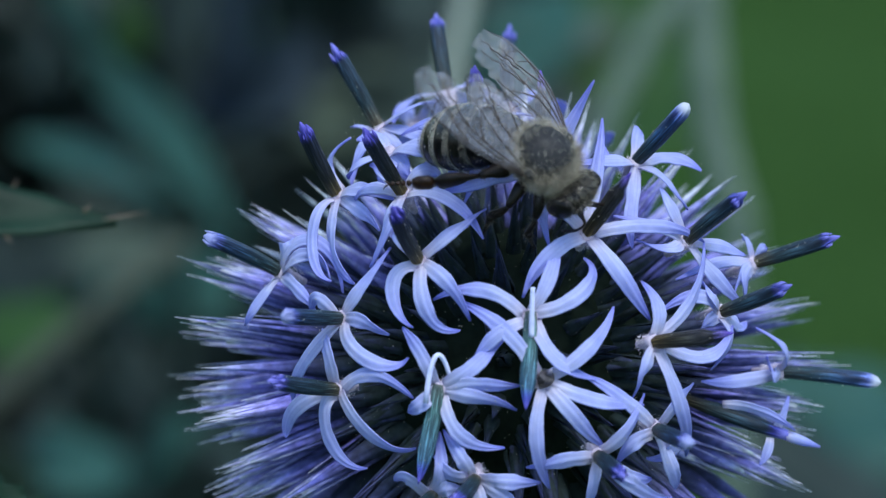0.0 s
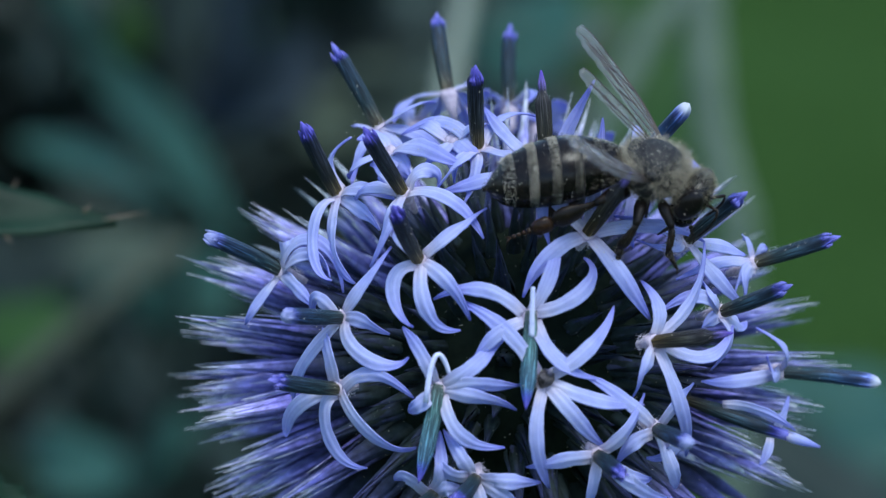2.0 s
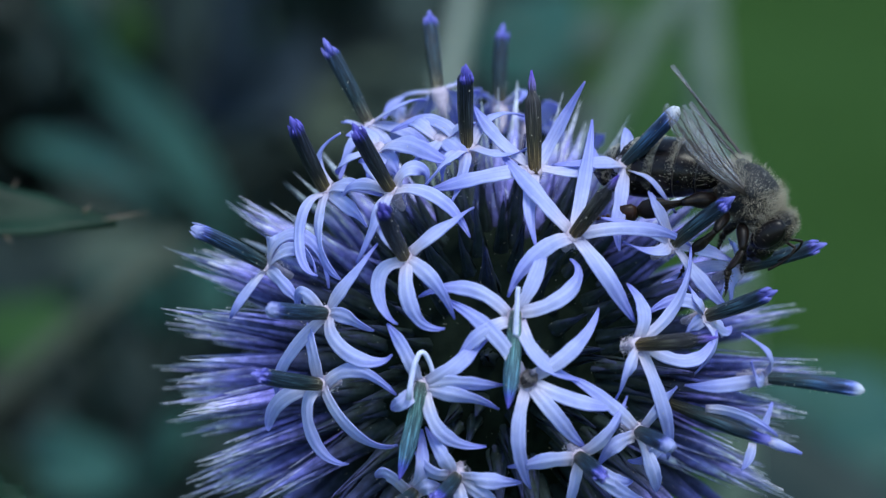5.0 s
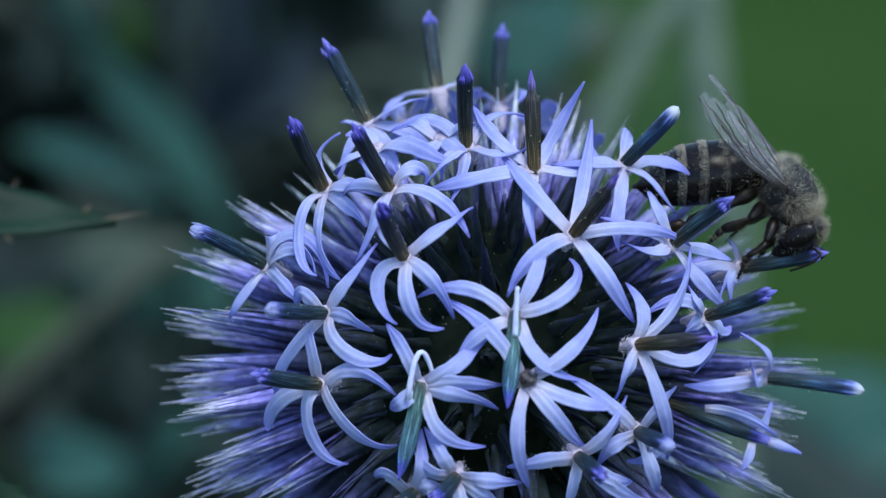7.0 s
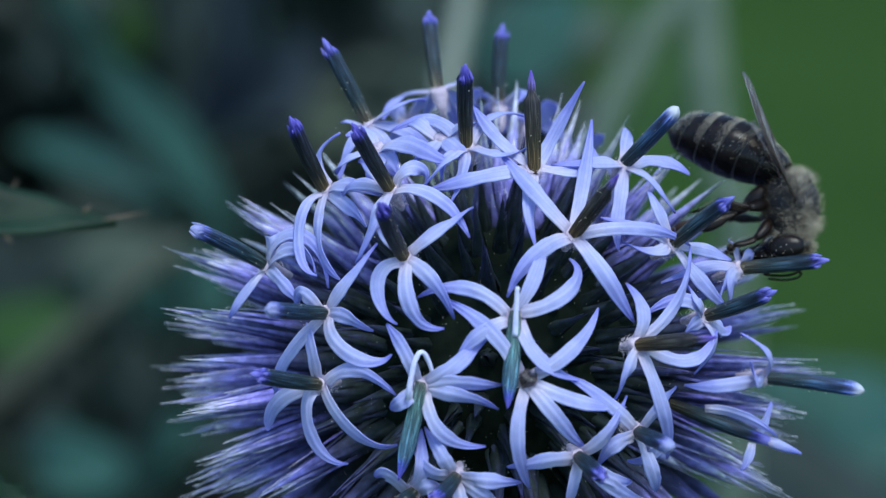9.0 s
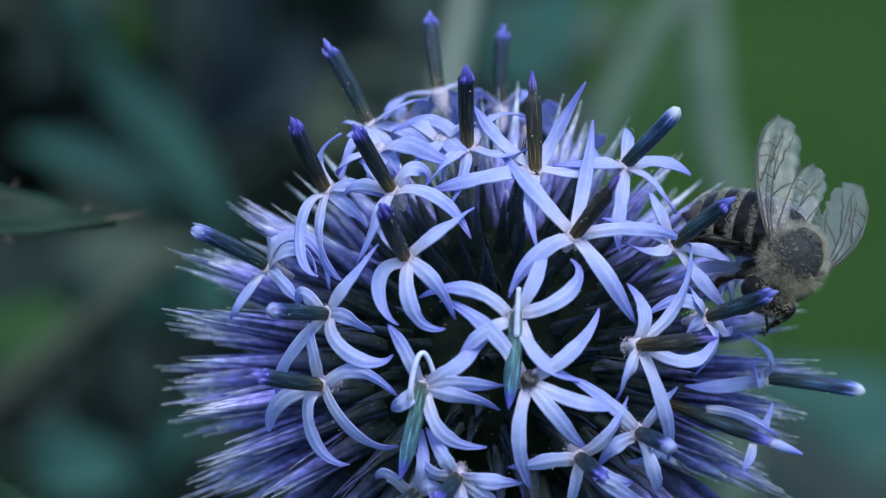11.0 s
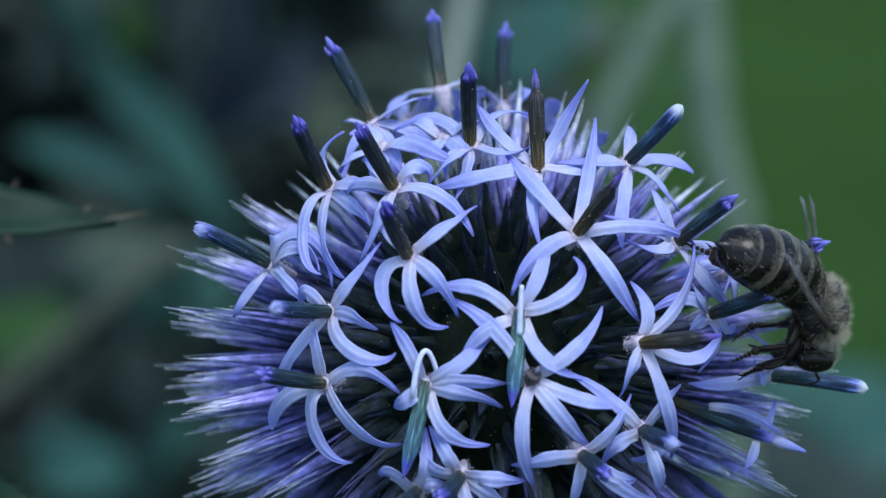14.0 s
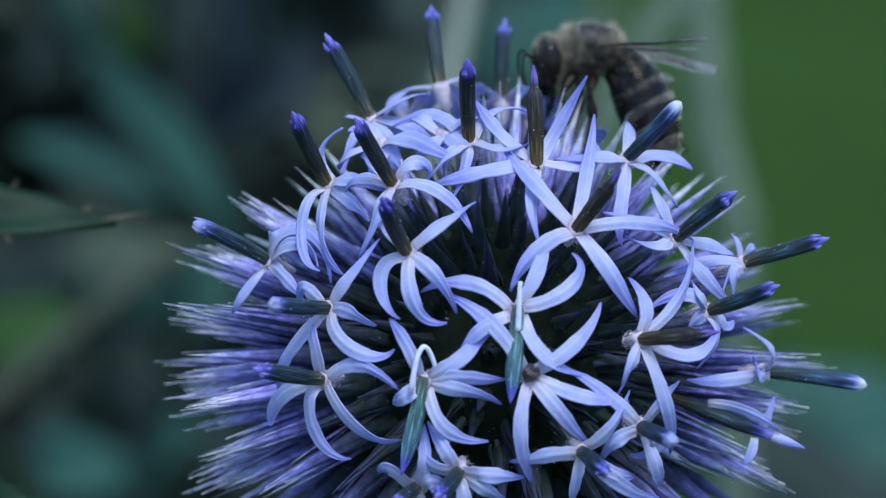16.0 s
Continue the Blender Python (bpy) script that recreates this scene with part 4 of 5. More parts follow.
def bee_abdomen():
    L = 8.2
    cuts = [0.0, 0.14, 0.30, 0.46, 0.62, 0.78, 0.985]
    root = None
    for k in range(6):
        bm = bmesh.new()
        rings = []
        for i in range(9):
            q = i / 8
            s = cuts[k] + (cuts[k + 1] - cuts[k] + 0.03) * q
            w, h = abdomen_radius(min(s, 0.99))
            lift = 1.0 + 0.025 * math.sin(q * math.pi * 0.75) - (0.05 if q == 0 else 0)
            rings.append([Vector((-L * s, math.cos(g) * w * lift, math.sin(g) * h * lift - 1.3 * s * s)) * K
                          for g in (2 * math.pi * j / 28 for j in range(28))])
        skin(bm, rings)
        bmesh.ops.recalc_face_normals(bm, faces=bm.faces)
        if root is None:
            root = part("abdomen", bm, CHITIN, BEE, "dark brown abdomen with pale hair bands")
        else:
            part("tergite", bm, CHITIN, root)

        def ring(rng, lo=cuts[k], hi=cuts[k + 1], part_of=0.34, press=1):
            s = lo + (hi - lo) * (0.04 + part_of * rng.random() ** press)
            g = rng.uniform(-0.55, math.pi + 0.55)
            w, h = abdomen_radius(s)
            return Vector((-L * s, math.cos(g) * w, math.sin(g) * h - 1.3 * s * s)), Vector((-0.1, math.cos(g), math.sin(g)))

        bm = bmesh.new()
        s1 = cuts[k + 1] + 0.012
        edge = []
        for ds, lift in ((0.0, 1.0), (0.0, 1.03), (0.007, 1.028), (0.007, 1.0)):
            w, h = abdomen_radius(min(s1 + ds, 0.99))
            edge.append([Vector((-L * (s1 + ds), math.cos(g) * w * lift, math.sin(g) * h * lift - 1.3 * s1 * s1)) * K for g in (2 * math.pi * j / 28 for j in range(28))])
        skin(bm, edge, cap=False)
        if k < 5:
            part("rim", bm, RIM, root, "thin brownish edge of the tergite")

        def felt(rng, ring=ring):
            while True:
                p, n = ring(rng, part_of=0.40, press=1.5)
                if 0.45 * noise.noise(p * 1.1) + 0.25 * noise.noise(p * 5.0) > -0.30 - 0.3 * rng.random() and rng.random() < 0.05 + 0.95 * min(1.0, max(0.0, n.z + 0.62)):
                    return p, n

        if k:
            fur("band", hairs((0, 1500, 2200, 2900, 3200, 1000)[k], felt, 0.22, 20 + k, Vector((-3.4, 0, 0)), 0.0052), BAND, root, "soft pale felt hair band")

        def everywhere(rng, ring=ring):
            return ring(rng, part_of=0.95)

        fur("fur", hairs(500 if k == 0 else 160, everywhere, 0.40, 50 + k, Vector((-2.0, 0, 0)), 0.007), FUR_PALE if k == 0 else FUR_BROWN if k == 1 else FUR_DARK, root)
    return root


def wing_mesh(length, width, side, hind):
    """Membrane and veins; the wing lies along +X, its leading edge towards side * Y."""
    bm = bmesh.new()
    rows = []
    n, m = 34, 9

    def edge(v):
        lead = 0.10 * math.sin(math.pi * v) + 0.12 * v
        back = width / length * (0.18 + 0.95 * math.sin(math.pi * min(v * 0.72 + 0.04, 1)) ** 0.9)
        back *= 1 + (0.10 * math.sin(v * 41) + 0.12 * math.sin(v * 67 + 1) - 0.10) * max(0, v - 0.4)
        return lead * length, lead * length - back * length

    def at(v, u):
        a, b = edge(v)
        q = max(0, (v - 0.78) / 0.22)
        a, b = ((a * 0.55 + b * 0.45) + (e - a * 0.55 - b * 0.45) * math.sqrt(1 - 0.96 * q * q) for e in (a, b))
        y = a + (min(b, a) - a) * u
        z = 0.10 * math.sin(v * 7 + u * 4) * v + 0.12 * math.sin(u * 9) * v
        return Vector((v * length, y * side, z))

    top = [[bm.verts.new(at(i / n, j / m) * K) for j in range(m + 1)] for i in range(n + 1)]
    for i in range(n):
        for j in range(m):
            bm.faces.new((top[i][j], top[i][j + 1], top[i + 1][j + 1], top[i + 1][j]))
    bmesh.ops.solidify(bm, geom=list(bm.faces), thickness=0.012 * K)
    veins = bmesh.new()
    lines = [((0, 0.02), (0.5, 0.02), (0.97, 0.10)), ((0, 0.1), (0.45, 0.14), (0.72, 0.05)), ((0, 0.3), (0.4, 0.42), (0.86, 0.55)),
             ((0, 0.5), (0.3, 0.75), (0.62, 0.97)), ((0.45, 0.14), (0.6, 0.35), (0.84, 0.35)), ((0.35, 0.4), (0.45, 0.6), (0.5, 0.92)),
             ((0.5, 0.47), (0.68, 0.6), (0.86, 0.8)), ((0.62, 0.36), (0.78, 0.44), (0.94, 0.6)), ((0.05, 0.2), (0.35, 0.26), (0.62, 0.36))]
    if hind:
        lines = lines[:1] + lines[2:4] + lines[6:7]
    for a, b, c in lines:
        pts = []
        for i in range(12):
            t = i / 11
            v = a[0] * (1 - t) ** 2 + b[0] * 2 * t * (1 - t) + c[0] * t * t
            u = a[1] * (1 - t) ** 2 + b[1] * 2 * t * (1 - t) + c[1] * t * t
            pts.append(at(v, u))
        rod(veins, pts, [0.058 - 0.030 * i / 11 for i in range(12)], 5)
    for v in (0.5, 0.64, 0.74):
        rod(veins, [at(v, 0.08), at(v + 0.03, 0.25), at(v + 0.01, 0.42)], [0.034, 0.028, 0.028], 5)
    return bm, veins


WINGS = {}


def bee_wings():
    for side, key in ((-1, "L"), (1, "R")):
        bm, veins = wing_mesh(9.0, 2.55, side, False)
        fore = part("forewing", bm, WING, BEE, "clear brownish veined wing")
        part("vein", veins, VEIN, fore)
        bm, veins = wing_mesh(6.3, 2.0, side, True)
        hind = part("hindwing", bm, WING, fore, "smaller clear hindwing")
        hind.location = (0.2 * K, -side * 1.0 * K, -0.15 * K)
        hind.rotation_euler = (0, radians(3), radians(-side * 13))
        part_veins = part("vein", veins, VEIN, fore)
        part_veins.location, part_veins.rotation_euler = hind.location, hind.rotation_euler
        fore.location = (0.1 * K, 1.95 * K * (1 if key == "L" else -1), 0.45 * K)
        WINGS[key] = fore


LEGS = []


def bee_leg(hip, knee, ankle, toe, broad, hind):
    hip, knee, ankle, toe = (Vector(p) for p in (hip, knee, ankle, toe))
    leg = new("leg")
    leg.parent = BEE
    leg.location = hip * K
    bm = bmesh.new()
    o = hip
    rod(bm, [p - o for p in bezier(hip, (hip + knee) * 0.5 + Vector((0, 0, 0.25)), knee, 8)], [0.28 + 0.10 * hind, 0.36 + 0.1 * hind, 0.40 + 0.12 * hind, 0.40 + 0.12 * hind, 0.36 + 0.1 * hind, 0.32, 0.26, 0.2], 10)
    part("femur", bm, CHITIN_LEG, leg)
    bm = bmesh.new()
    rod(bm, [p - o for p in bezier(knee, (knee + ankle) * 0.5 + Vector((0.1, 0, 0.1)), ankle, 8)], [0.2, 0.25, 0.3, 0.34 * broad, 0.40 * broad, 0.44 * broad, 0.40 * broad, 0.26], 10, flat=0.55)
    part("tibia", bm, CHITIN_LEG, leg)
    bm = bmesh.new()
    d = toe - ankle
    cuts = (0, 0.50, 0.64, 0.76, 0.88, 1.0) if hind else (0, 0.34, 0.52, 0.68, 0.84, 1.0)
    for k in range(5):
        a, b = ankle + d * cuts[k], ankle + d * (cuts[k + 1] - 0.02)
        w = (0.60 if hind else 0.25, 0.18, 0.15, 0.13, 0.14)[k]
        rod(bm, [a - o, a + (b - a) * 0.2 - o, a + (b - a) * 0.75 - o, b - o], [w * 0.6, w, w * 0.95, w * 0.6], 8, flat=0.6 if hind and not k else 1.0)
    for s in (1, -1):
        rod(bm, [toe - o, toe + d.normalized() * 0.25 + Vector((0, 0.18 * s, 0)) - o, toe + d.normalized() * 0.3 + Vector((0, 0.3 * s, -0.15)) - o], [0.07, 0.05, 0.015], 5)
    part("tarsus", bm, CHITIN_TARSUS if hind else CHITIN_LEG, leg)

    def along(rng):
        a, b = rng.choice(((hip, knee), (knee, ankle), (ankle, ankle + (toe - ankle) * 0.5)))
        t = rng.random()
        n = Vector([rng.gauss(0, 1) for _ in range(3)]).normalized()
        return a * (1 - t) + b * t - o + n * 0.24, n

    fur("fur", hairs(420 if hind else 300, along, 0.38, int(hip.x * 10 + hip.y * 7 + 90), Vector((0, 0, -0.6)), 0.008), FUR_BROWN, leg)
    LEGS.append(leg)


def bee_legs():
    for s in (1, -1):
        bee_leg((1.0, 0.8 * s, -1.5), (2.0, 1.9 * s, -2.3), (2.2, 2.2 * s, -3.7), (3.0, 2.0 * s, -4.8), 0.8, False)
        bee_leg((-0.1, 1.0 * s, -1.6), (0.2, 2.7 * s, -2.3), (-0.2, 3.0 * s, -4.0), (0.1, 3.2 * s, -5.5), 0.9, False)
        bee_leg((-1.1, 0.9 * s, -1.5), (-3.1, 1.9 * s, -1.7), (-5.5, 2.4 * s, -2.8), (-7.8, 2.5 * s, -4.0), 1.6, True)


bee_thorax()
HEAD = bee_head()
HEAD.location = (1.95 * K, 0, -0.35 * K)
ABDOMEN = bee_abdomen()
ABDOMEN.location = (-1.85 * K, 0, -0.25 * K)
bee_wings()
bee_legs()


def bee_pollen():
    rng = random.Random(8)
    bm = bmesh.new()
    for _ in range(480):
        d = Vector([rng.gauss(0, 1) for _ in range(3)]).normalized()
        lift = rng.uniform(1.02, 1.20)
        bead(bm, Vector((d.x * 2.0, d.y * 1.85, d.z * 1.72)) * lift, rng.uniform(0.015, 0.038))
    ob = part("pollen", bm, POLLEN, BEE, smooth=False)
    tagged(ob, "pale pollen grains caught in the fur", kind="stuff")
    bm = bmesh.new()
    for _ in range(260):
        s, g = rng.uniform(0.05, 0.95), rng.uniform(-0.6, math.pi + 0.6)
        w, h = abdomen_radius(s)
        bead(bm, Vector((-8.2 * s, math.cos(g) * w * 1.03, math.sin(g) * h * 1.03 - 1.3 * s * s)), rng.uniform(0.014, 0.034))
    tagged(part("pollen", bm, POLLEN, ABDOMEN, smooth=False), "pale pollen grains on the abdomen", kind="stuff")
    bm = bmesh.new()
    for _ in range(120):
        d = Vector([rng.gauss(0, 1) for _ in range(3)]).normalized()
        bead(bm, Vector((0.75 + d.x * 1.2, d.y * 1.85, -0.25 + d.z * 1.75)), rng.uniform(0.014, 0.032))
    tagged(part("pollen", bm, POLLEN, HEAD, smooth=False), "pale pollen grains on the head", kind="stuff")


bee_pollen()


# ---- what moves ----
def sway(t, dx, dz, turn):
    """The flower head leans in the wind and under the bee: shift in mm, turn in degrees."""
    return t, STAGE @ pose(dx * K, 0, dz * K, 0, turn, 0)


def bee_row(t, x, y, z, rx, ry, rz):
    return t, STAGE @ pose(x * K, y * K, z * K, rx, ry, rz)


def joint(ob, rows):
    """A part that tips and turns about its joint: seconds, tip, turn and, if need be, roll in degrees."""
    at = Matrix.Translation(ob.location)
    walk(ob, [(t, at @ pose(0, 0, 0, roll[0] if roll else 0, tip, turn)) for t, tip, turn, *roll in rows])


def motions():
    walk(GLOBE, [
        sway(0.0, 1.00, -0.05, -1.39),
    sway(0.5, 0.95, -0.07, -1.39),
    sway(1.0, 0.98, -0.08, -1.34),
    sway(1.5, 1.07, -0.08, -1.38),
    sway(2.0, 1.01, -0.03, -1.31),
    sway(2.3, 1.01, -0.03, -1.31),
    sway(2.4, 0.75, 0.10, -0.60),
    sway(2.5, 0.04, 0.06, -0.10),
    sway(3.0, -0.01, 0.03, -0.09),
    sway(3.5, -0.02, 0.04, -0.09),
    sway(4.0, 0.03, 0.01, -0.06),
    sway(6.5, 0.04, -0.01, -0.00),
    sway(7.0, 0.00, 0.00, 0.00),
    sway(7.5, 0.00, 0.01, 0.01),
    sway(8.0, 0.01, 0.01, -0.02),
    sway(8.5, 0.01, 0.00, -0.00),
    sway(9.0, 0.00, -0.00, 0.01),
    sway(11.5, 0.08, -0.04, -0.00),
    sway(12.0, 0.07, -0.01, 0.00),
    sway(12.5, 0.07, -0.01, 0.00),
    sway(13.0, 0.11, -0.02, -0.04),
    sway(13.5, 0.13, 0.02, -0.08),
    sway(14.0, 0.25, 0.09, -0.08),
    sway(14.5, 0.29, 0.15, -0.04),
    sway(15.0, 0.28, 0.25, -0.16),
    sway(15.5, 0.23, 0.25, -0.04),
    sway(16.0, 0.17, 0.31, -0.05),
    ])
    # the bee presses one tube down while it feeds there
    joint(ANTHERS[65.3], [(0.0, 0, 0), (4.2, 0, 0), (6.5, 3, 0), (7.0, 6, 0), (7.5, 7, 0), (8.0, 5, 0), (8.5, 9, 0), (9.0, 11, 0), (9.2, 11, 0), (11.3, 0, 0), (16.0, 0, 0)])
    walk(BEE, [
        bee_row(0.0, 2.59, -17.60, 12.36, 58, 42, -8),
        bee_row(0.2, 2.66, -17.60, 12.36, 58, 42, -8),
        bee_row(0.5, 4.20, -17.40, 11.75, 51, 50, -14),
        bee_row(0.8, 3.98, -17.20, 11.98, 51, 50, -11),
        bee_row(1.0, 5.09, -16.60, 13.15, 34, 8, -9),
        bee_row(1.2, 6.48, -16.40, 13.61, 38, 12, -9),
        bee_row(1.4, 7.87, -16.30, 13.75, 35, 14, -12),
        bee_row(1.5, 9.12, -16.40, 12.10, 27, 25, -16),
        bee_row(1.7, 9.12, -16.40, 11.94, 31, 25, -13),
        bee_row(2.0, 9.06, -16.30, 11.77, 34, 19, -9),
        bee_row(2.2, 9.80, -16.00, 11.78, 29, 30, -10),
        bee_row(2.5, 10.49, -15.60, 11.79, 25, 35, -11),
        bee_row(3.0, 10.16, -15.60, 11.39, 23, 37, -13),
        bee_row(3.5, 10.17, -15.50, 10.97, 23, 37, -13),
        bee_row(3.7, 11.76, -14.20, 11.43, 21, 35, -11),
        bee_row(4.0, 14.23, -12.00, 10.77, 19, 40, -9),
        bee_row(4.2, 14.44, -11.60, 10.61, 19, 40, -9),
        bee_row(6.3, 16.83, -8.80, 10.08, 14, 51, -9),
        bee_row(6.5, 17.02, -8.60, 10.08, 14, 52, -9),
        bee_row(7.0, 17.84, -7.40, 10.62, 10, 59, -11),
        bee_row(7.5, 17.92, -6.60, 10.63, -0, 68, -16),
        bee_row(8.0, 18.34, -6.00, 10.23, -8, 72, -18),
        bee_row(8.5, 18.21, -5.60, 9.53, -23, 79, -32),
        bee_row(9.0, 18.29, -5.50, 9.88, -43, 80, -56),
        bee_row(9.2, 18.30, -5.70, 10.02, -49, 79, -65),
        bee_row(10.2, 18.22, -8.60, 8.19, -82, 75, -129),
        bee_row(11.3, 17.42, -11.80, 6.22, -71, 53, -147),
        bee_row(11.5, 17.34, -11.90, 6.15, -71, 53, -147),
        bee_row(12.0, 17.56, -12.40, 5.55, -85, 59, -159),
        bee_row(12.5, 17.05, -13.00, 5.15, -91, 61, -162),
        bee_row(12.7, 17.61, -13.40, 3.65, -89, 74, -154),
        bee_row(13.0, 17.30, -13.80, 1.82, -74, 83, -129),
        bee_row(13.5, 17.87, -13.20, 0.30, 1, 83, -59),
        bee_row(13.8, 19.23, -11.60, 2.44, 67, 62, 13),
        bee_row(14.0, 19.40, -10.80, 3.37, 80, 59, 79),
        bee_row(14.2, 20.42, -10.20, 3.83, 57, 38, 67),
        bee_row(14.3, 20.58, -10.00, 4.10, 55, 21, 81),
        bee_row(14.4, 19.91, -9.40, 4.94, 36, -6, 105),
        bee_row(14.5, 19.81, -8.20, 6.27, -16, -34, 142),
        bee_row(14.6, 19.18, -6.50, 7.86, -28, -34, 166),
        bee_row(14.7, 18.88, -5.20, 9.09, -28, -30, 179),
        bee_row(14.9, 18.18, -3.60, 10.76, -21, -22, -176),
        bee_row(15.0, 17.96, -3.00, 11.69, -16, -12, -174),
        bee_row(15.2, 14.70, -2.00, 14.26, -13, -10, -174),
        bee_row(15.5, 13.19, -1.00, 15.55, -11, -8, -174),
        bee_row(15.8, 8.07, 1.20, 18.27, -12, -6, -174),
        bee_row(16.0, 6.14, 2.50, 19.94, -11, 3, -174),
    ])
    bends = [
        (0.0, -45, 10, 0), (0.2, -48, 4, 0), (0.5, -42, 25, 1), (0.8, -40, 24, -1), (1.0, -20, -16, -1),
        (1.2, -28, 1, 0), (1.4, -20, 3, 0), (1.5, -22, 26, 2), (1.7, -16, 33, 2), (2.0, -10, 25, 2),
        (2.2, -30, 0, 0), (2.5, -29, 10, 0), (3.0, -21, -0, -0), (3.5, -17, 0, 0), (3.7, -26, -10, -1),
        (4.0, -27, 1, 0), (4.2, -27, -1, -0), (6.3, -45, 14, -0), (6.5, -42, 28, 0), (7.0, -52, 36, 0),
        (7.5, -57, -32, -1), (8.0, -55, -26, -1), (8.5, -45, -23, -0), (9.0, -50, -10, -0), (9.2, -49, -16, -1),
        (10.2, -58, 57, -6), (11.3, -37, 99, -0), (11.5, -37, 98, -0), (12.0, -47, 66, -9), (12.5, -46, 39, -8),
        (12.7, -49, 21, -3), (13.0, -34, 16, -1), (13.5, -30, 9, 0), (13.8, 19, 39, -3), (14.0, -35, 28, -4),
        (14.2, -19, 18, -2), (14.3, -20, -13, 2), (14.4, -8, -25, 6), (14.5, -13, -52, 23), (14.6, -34, -73, 12),
        (14.7, -51, -71, 2), (14.9, -60, -69, -3), (15.0, -66, -87, -3), (15.2, -55, -36, -1), (15.5, -49, -27, -0),
        (15.8, -49, -28, -1), (16.0, -57, -35, -0),
    ]
    joint(ABDOMEN, bends)
    joint(HEAD, [
        (0.0, 26, 0), (0.2, 26, 0), (0.5, 26, 0), (0.8, 26, 0), (1.0, 14, 0), (1.2, 18, 0),
        (1.4, 20, 0), (1.5, 24, 0), (1.7, 22, 0), (2.0, 22, 0), (2.2, 20, 0), (2.5, 18, 0),
        (3.0, 18, 0), (3.5, 18, 0), (3.7, 16, 0), (4.0, 12, 0), (4.2, 12, 0), (6.3, 6, 0),
        (6.5, 6, 0), (7.0, 5, 0), (7.5, 4, 0), (8.0, 4, 0), (8.5, 4, 0), (9.0, 4, 0),
        (9.2, 6, 0), (10.2, 12, 0), (11.3, 20, 0), (11.5, 20, 0), (12.0, 18, 0), (12.5, 18, 0),
        (12.7, 14, 0), (13.0, 10, 0), (13.5, 12, 0), (13.8, 12, 0), (14.0, 12, 0), (14.2, 12, 0),
        (14.3, 12, 0), (14.4, 8, 0), (14.5, 4, 0), (14.6, 0, 0), (14.7, -6, 0), (14.9, -14, 0),
        (15.0, -18, 0), (15.2, -16, 0), (15.5, -14, 0), (15.8, -6, 0), (16.0, 2, 0),
    ])
    joint(WINGS["L"], [
        (0.0, 15, 164, 0), (0.2, 16, 165, 0), (0.5, 4, -174, -0), (0.8, -2, -166, 1), (1.0, -6, 178, 0),
        (1.2, 4, 167, 1), (1.4, 8, 173, 1), (1.5, 2, 173, 1), (1.7, -14, -176, -0), (2.0, -24, 154, 22),
        (2.2, -16, 171, -1), (2.5, -13, -176, 19), (3.0, -11, -173, 22), (3.5, -9, -173, 22), (3.7, -6, -173, 21),
        (4.0, -12, -178, 19), (4.2, -12, -178, 19), (6.3, -2, 170, 14), (6.5, -2, 176, 14), (7.0, 7, -172, 8),
        (7.5, 14, 176, -4), (8.0, 21, 179, -6), (8.5, 14, 159, -12), (9.0, 16, -167, 1), (9.2, 17, -168, -2),
        (10.2, 23, 176, -17), (11.3, 26, 176, -7), (11.5, 25, 176, -7), (12.0, 32, 173, -1), (12.5, 27, 171, 6),
        (12.7, 24, 171, 10), (13.0, -1, -170, 24), (13.5, 14, 172, 21), (13.8, 24, 142, 13), (14.0, -1, 102, -7),
        (14.2, -14, 63, 6), (14.3, -25, 33, 13), (14.4, -18, -55, 11), (14.5, 37, -136, 34), (14.6, -18, 141, -5),
        (14.7, -7, 133, 0), (14.9, 0, 125, -1), (15.0, -10, 122, -1), (15.2, 2, 137, 0), (15.5, 4, 140, 5),
        (15.8, -8, 138, -2), (16.0, -6, 136, -8),
    ])
    joint(WINGS["R"], [
        (0.0, -17, -173, -0), (0.2, -18, -173, -0), (0.5, -12, -157, -1), (0.8, -7, -155, 1), (1.0, -7, -164, -1),
        (1.2, -8, -162, -1), (1.4, -8, -159, -2), (1.5, -7, -149, -2), (1.7, -28, -123, -4), (2.0, -33, -121, -5),
        (2.2, -33, -133, -9), (2.5, -27, -136, -9), (3.0, -20, -133, -8), (3.5, -20, -130, -7), (3.7, -13, -143, 13),
        (4.0, -18, -136, -10), (4.2, -18, -137, -11), (6.3, -5, -142, -32), (6.5, -3, -143, -32), (7.0, 2, -144, -15),
        (7.5, 12, -152, -0), (8.0, 14, -149, 10), (8.5, 11, -156, 8), (9.0, 12, -150, 4), (9.2, 11, -142, 3),
        (10.2, -24, -129, -0), (11.3, 22, -177, -21), (11.5, 21, -177, -21), (12.0, 25, 178, -25), (12.5, 17, 177, -21),
        (12.7, 12, 169, -20), (13.0, -14, -161, -18), (13.5, -16, -166, -13), (13.8, -6, 161, -0), (14.0, 18, -153, 13),
        (14.2, 2, 176, -0), (14.3, -1, 157, -8), (14.4, -44, -3, -13), (14.5, 35, -85, 54), (14.6, 35, -128, 22),
        (14.7, 29, -160, 18), (14.9, 21, -162, 11), (15.0, 20, -158, 15), (15.2, 17, -172, 12), (15.5, 17, -174, 21),
        (15.8, 9, 179, 12), (16.0, 15, 167, 11),
    ])
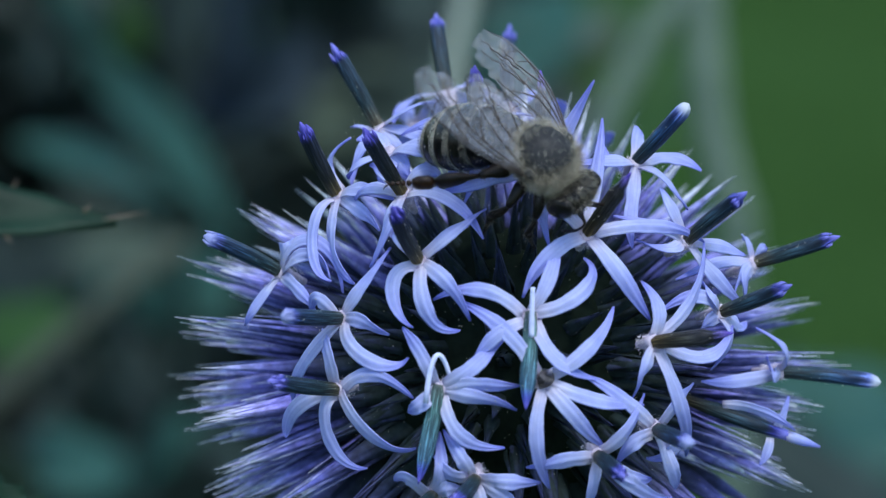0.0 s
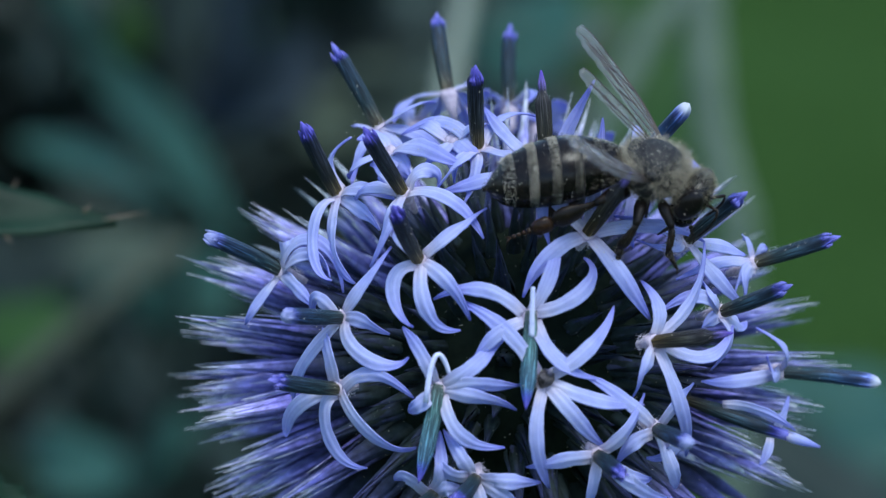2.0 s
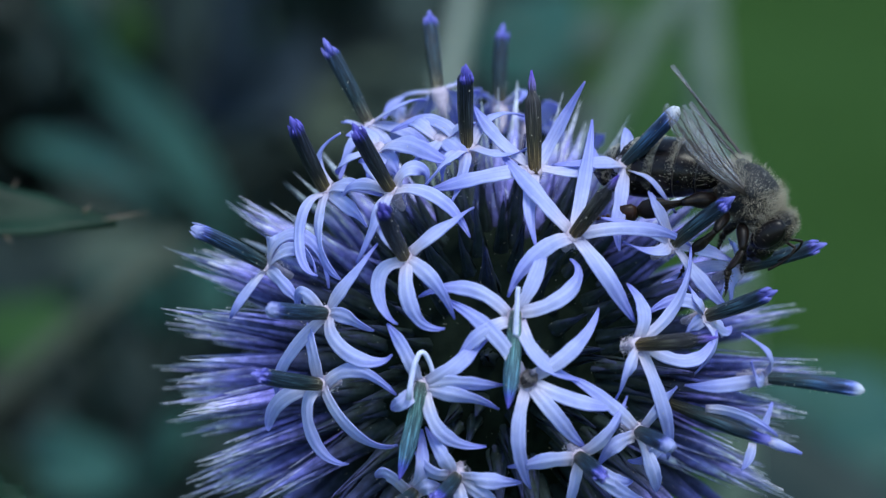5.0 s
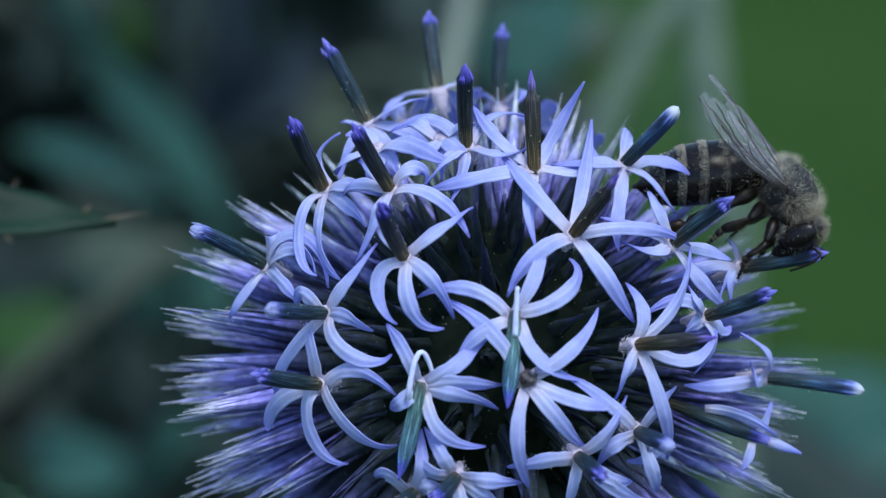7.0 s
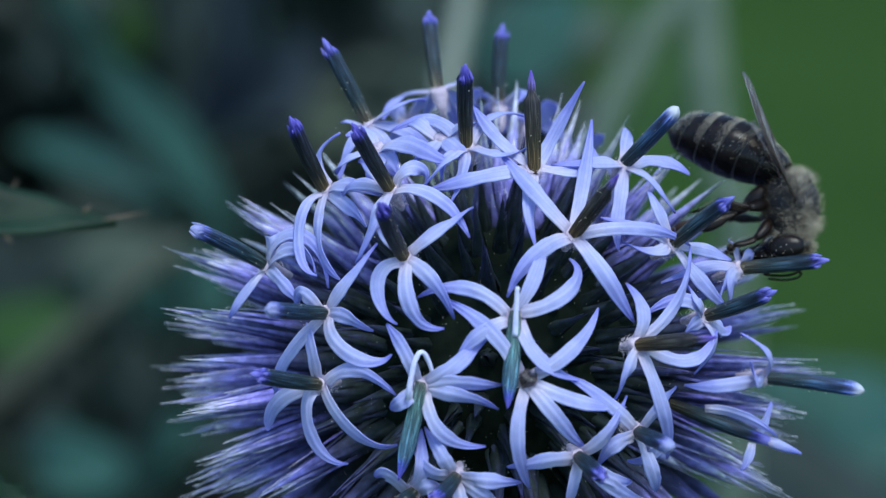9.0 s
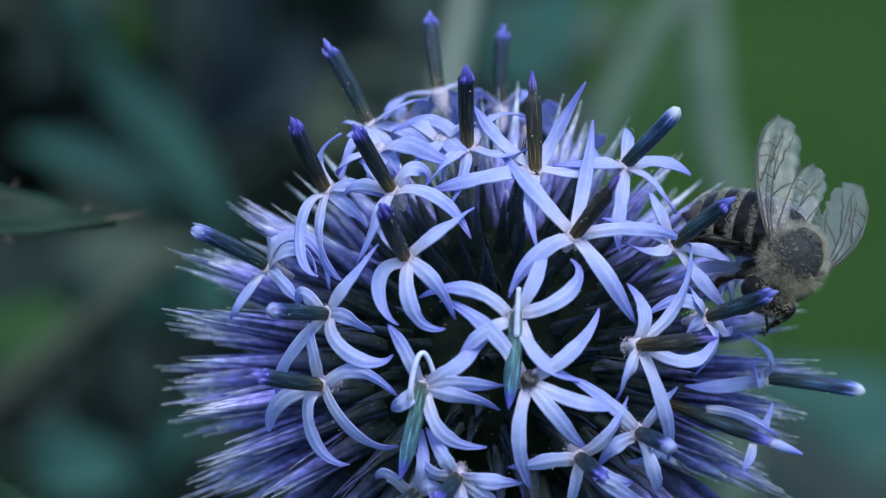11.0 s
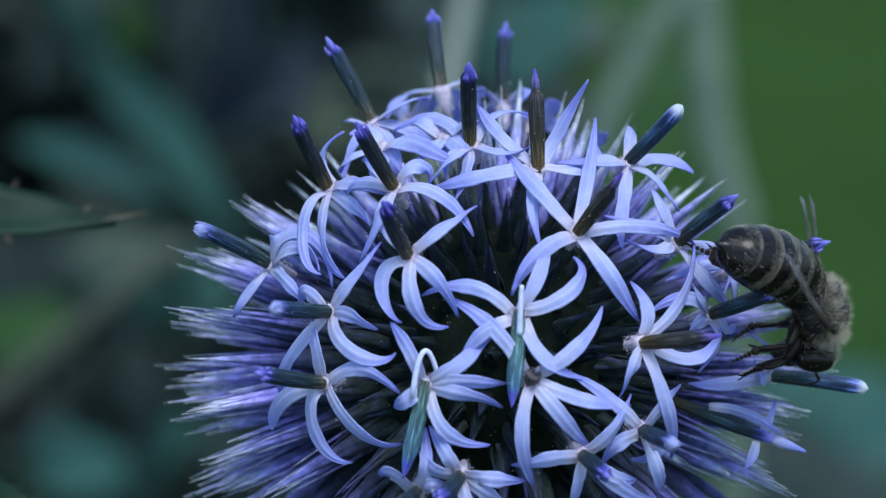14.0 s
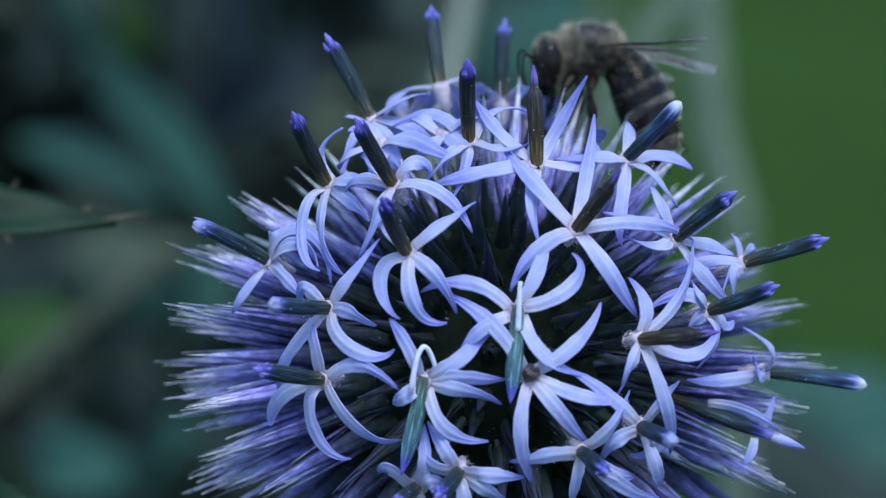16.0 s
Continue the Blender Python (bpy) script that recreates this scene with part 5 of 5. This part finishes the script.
    # the hind legs, as the right one stands; the left one mirrors it
    hind = [
        (0.0, 8, 37, -2), (0.2, 7, 39, -2), (0.5, 2, 47, -1), (0.8, -1, 44, 0), (1.0, -13, 39, 3),
        (1.2, -12, 58, 3), (1.4, -7, 28, 2), (1.5, -11, 32, 3), (1.7, -13, 36, 3), (2.0, -4, 23, 1),
        (2.2, -17, 43, 4), (2.5, -23, 42, 6), (3.0, -3, 12, 1), (3.5, -1, 10, 0), (3.7, -2, 6, 0),
        (4.0, -19, 12, 5), (4.2, -18, 11, 4), (6.3, -34, 36, 9), (6.5, -35, 37, 10), (7.0, -45, 52, 14),
        (7.5, -52, 85, 18), (8.0, -57, 91, 22), (8.5, -55, 114, 20), (9.0, -49, 130, 16), (9.2, -46, 130, 14),
        (10.2, -22, 102, 6), (11.3, 5, 100, -1), (11.5, 6, 99, -1), (12.0, 4, 94, -1), (12.5, 3, 89, -1),
        (12.7, -2, 65, 1), (13.0, -1, 32, 0), (13.5, 5, 19, -1), (13.8, -1, 4, 0), (14.0, -34, -43, 9),
        (14.2, -15, -58, 4), (14.3, -10, -83, 2), (14.4, -39, -27, 11), (14.5, -29, 7, 7), (14.6, -24, 24, 6),
        (14.7, -29, 29, 8), (14.9, -40, 30, 12), (15.0, -49, 71, 16), (15.2, -48, 23, 15), (15.5, -42, 13, 13),
        (15.8, -38, 11, 11), (16.0, -43, 15, 13),
    ]
    # the front and middle legs step while the bee walks
    for i, leg in enumerate(LEGS):
        side = -1 if i < 3 else 1
        if i % 3 == 2:
            near = [(side > 0) == (row[0] < 14.35) for row in hind]
            joint(leg, [(t, tip, turn * side, roll * side) if f else (t, min(0.3 * tip - 8, -22), 0.9 * bend[2] - 18 * side, 0)
                        for f, bend, (t, tip, turn, roll) in zip(near, bends, hind)])
            continue
        rows = []
        for k, (t, *_) in enumerate(bends):
            pace = 3.0 if 6 < t < 12.6 else 8.0
            rows.append((t, pace * math.sin(k * 2.1 + i * 2.2), pace * math.cos(k * 1.7 + i * 1.3)))
        joint(leg, rows)


motions()
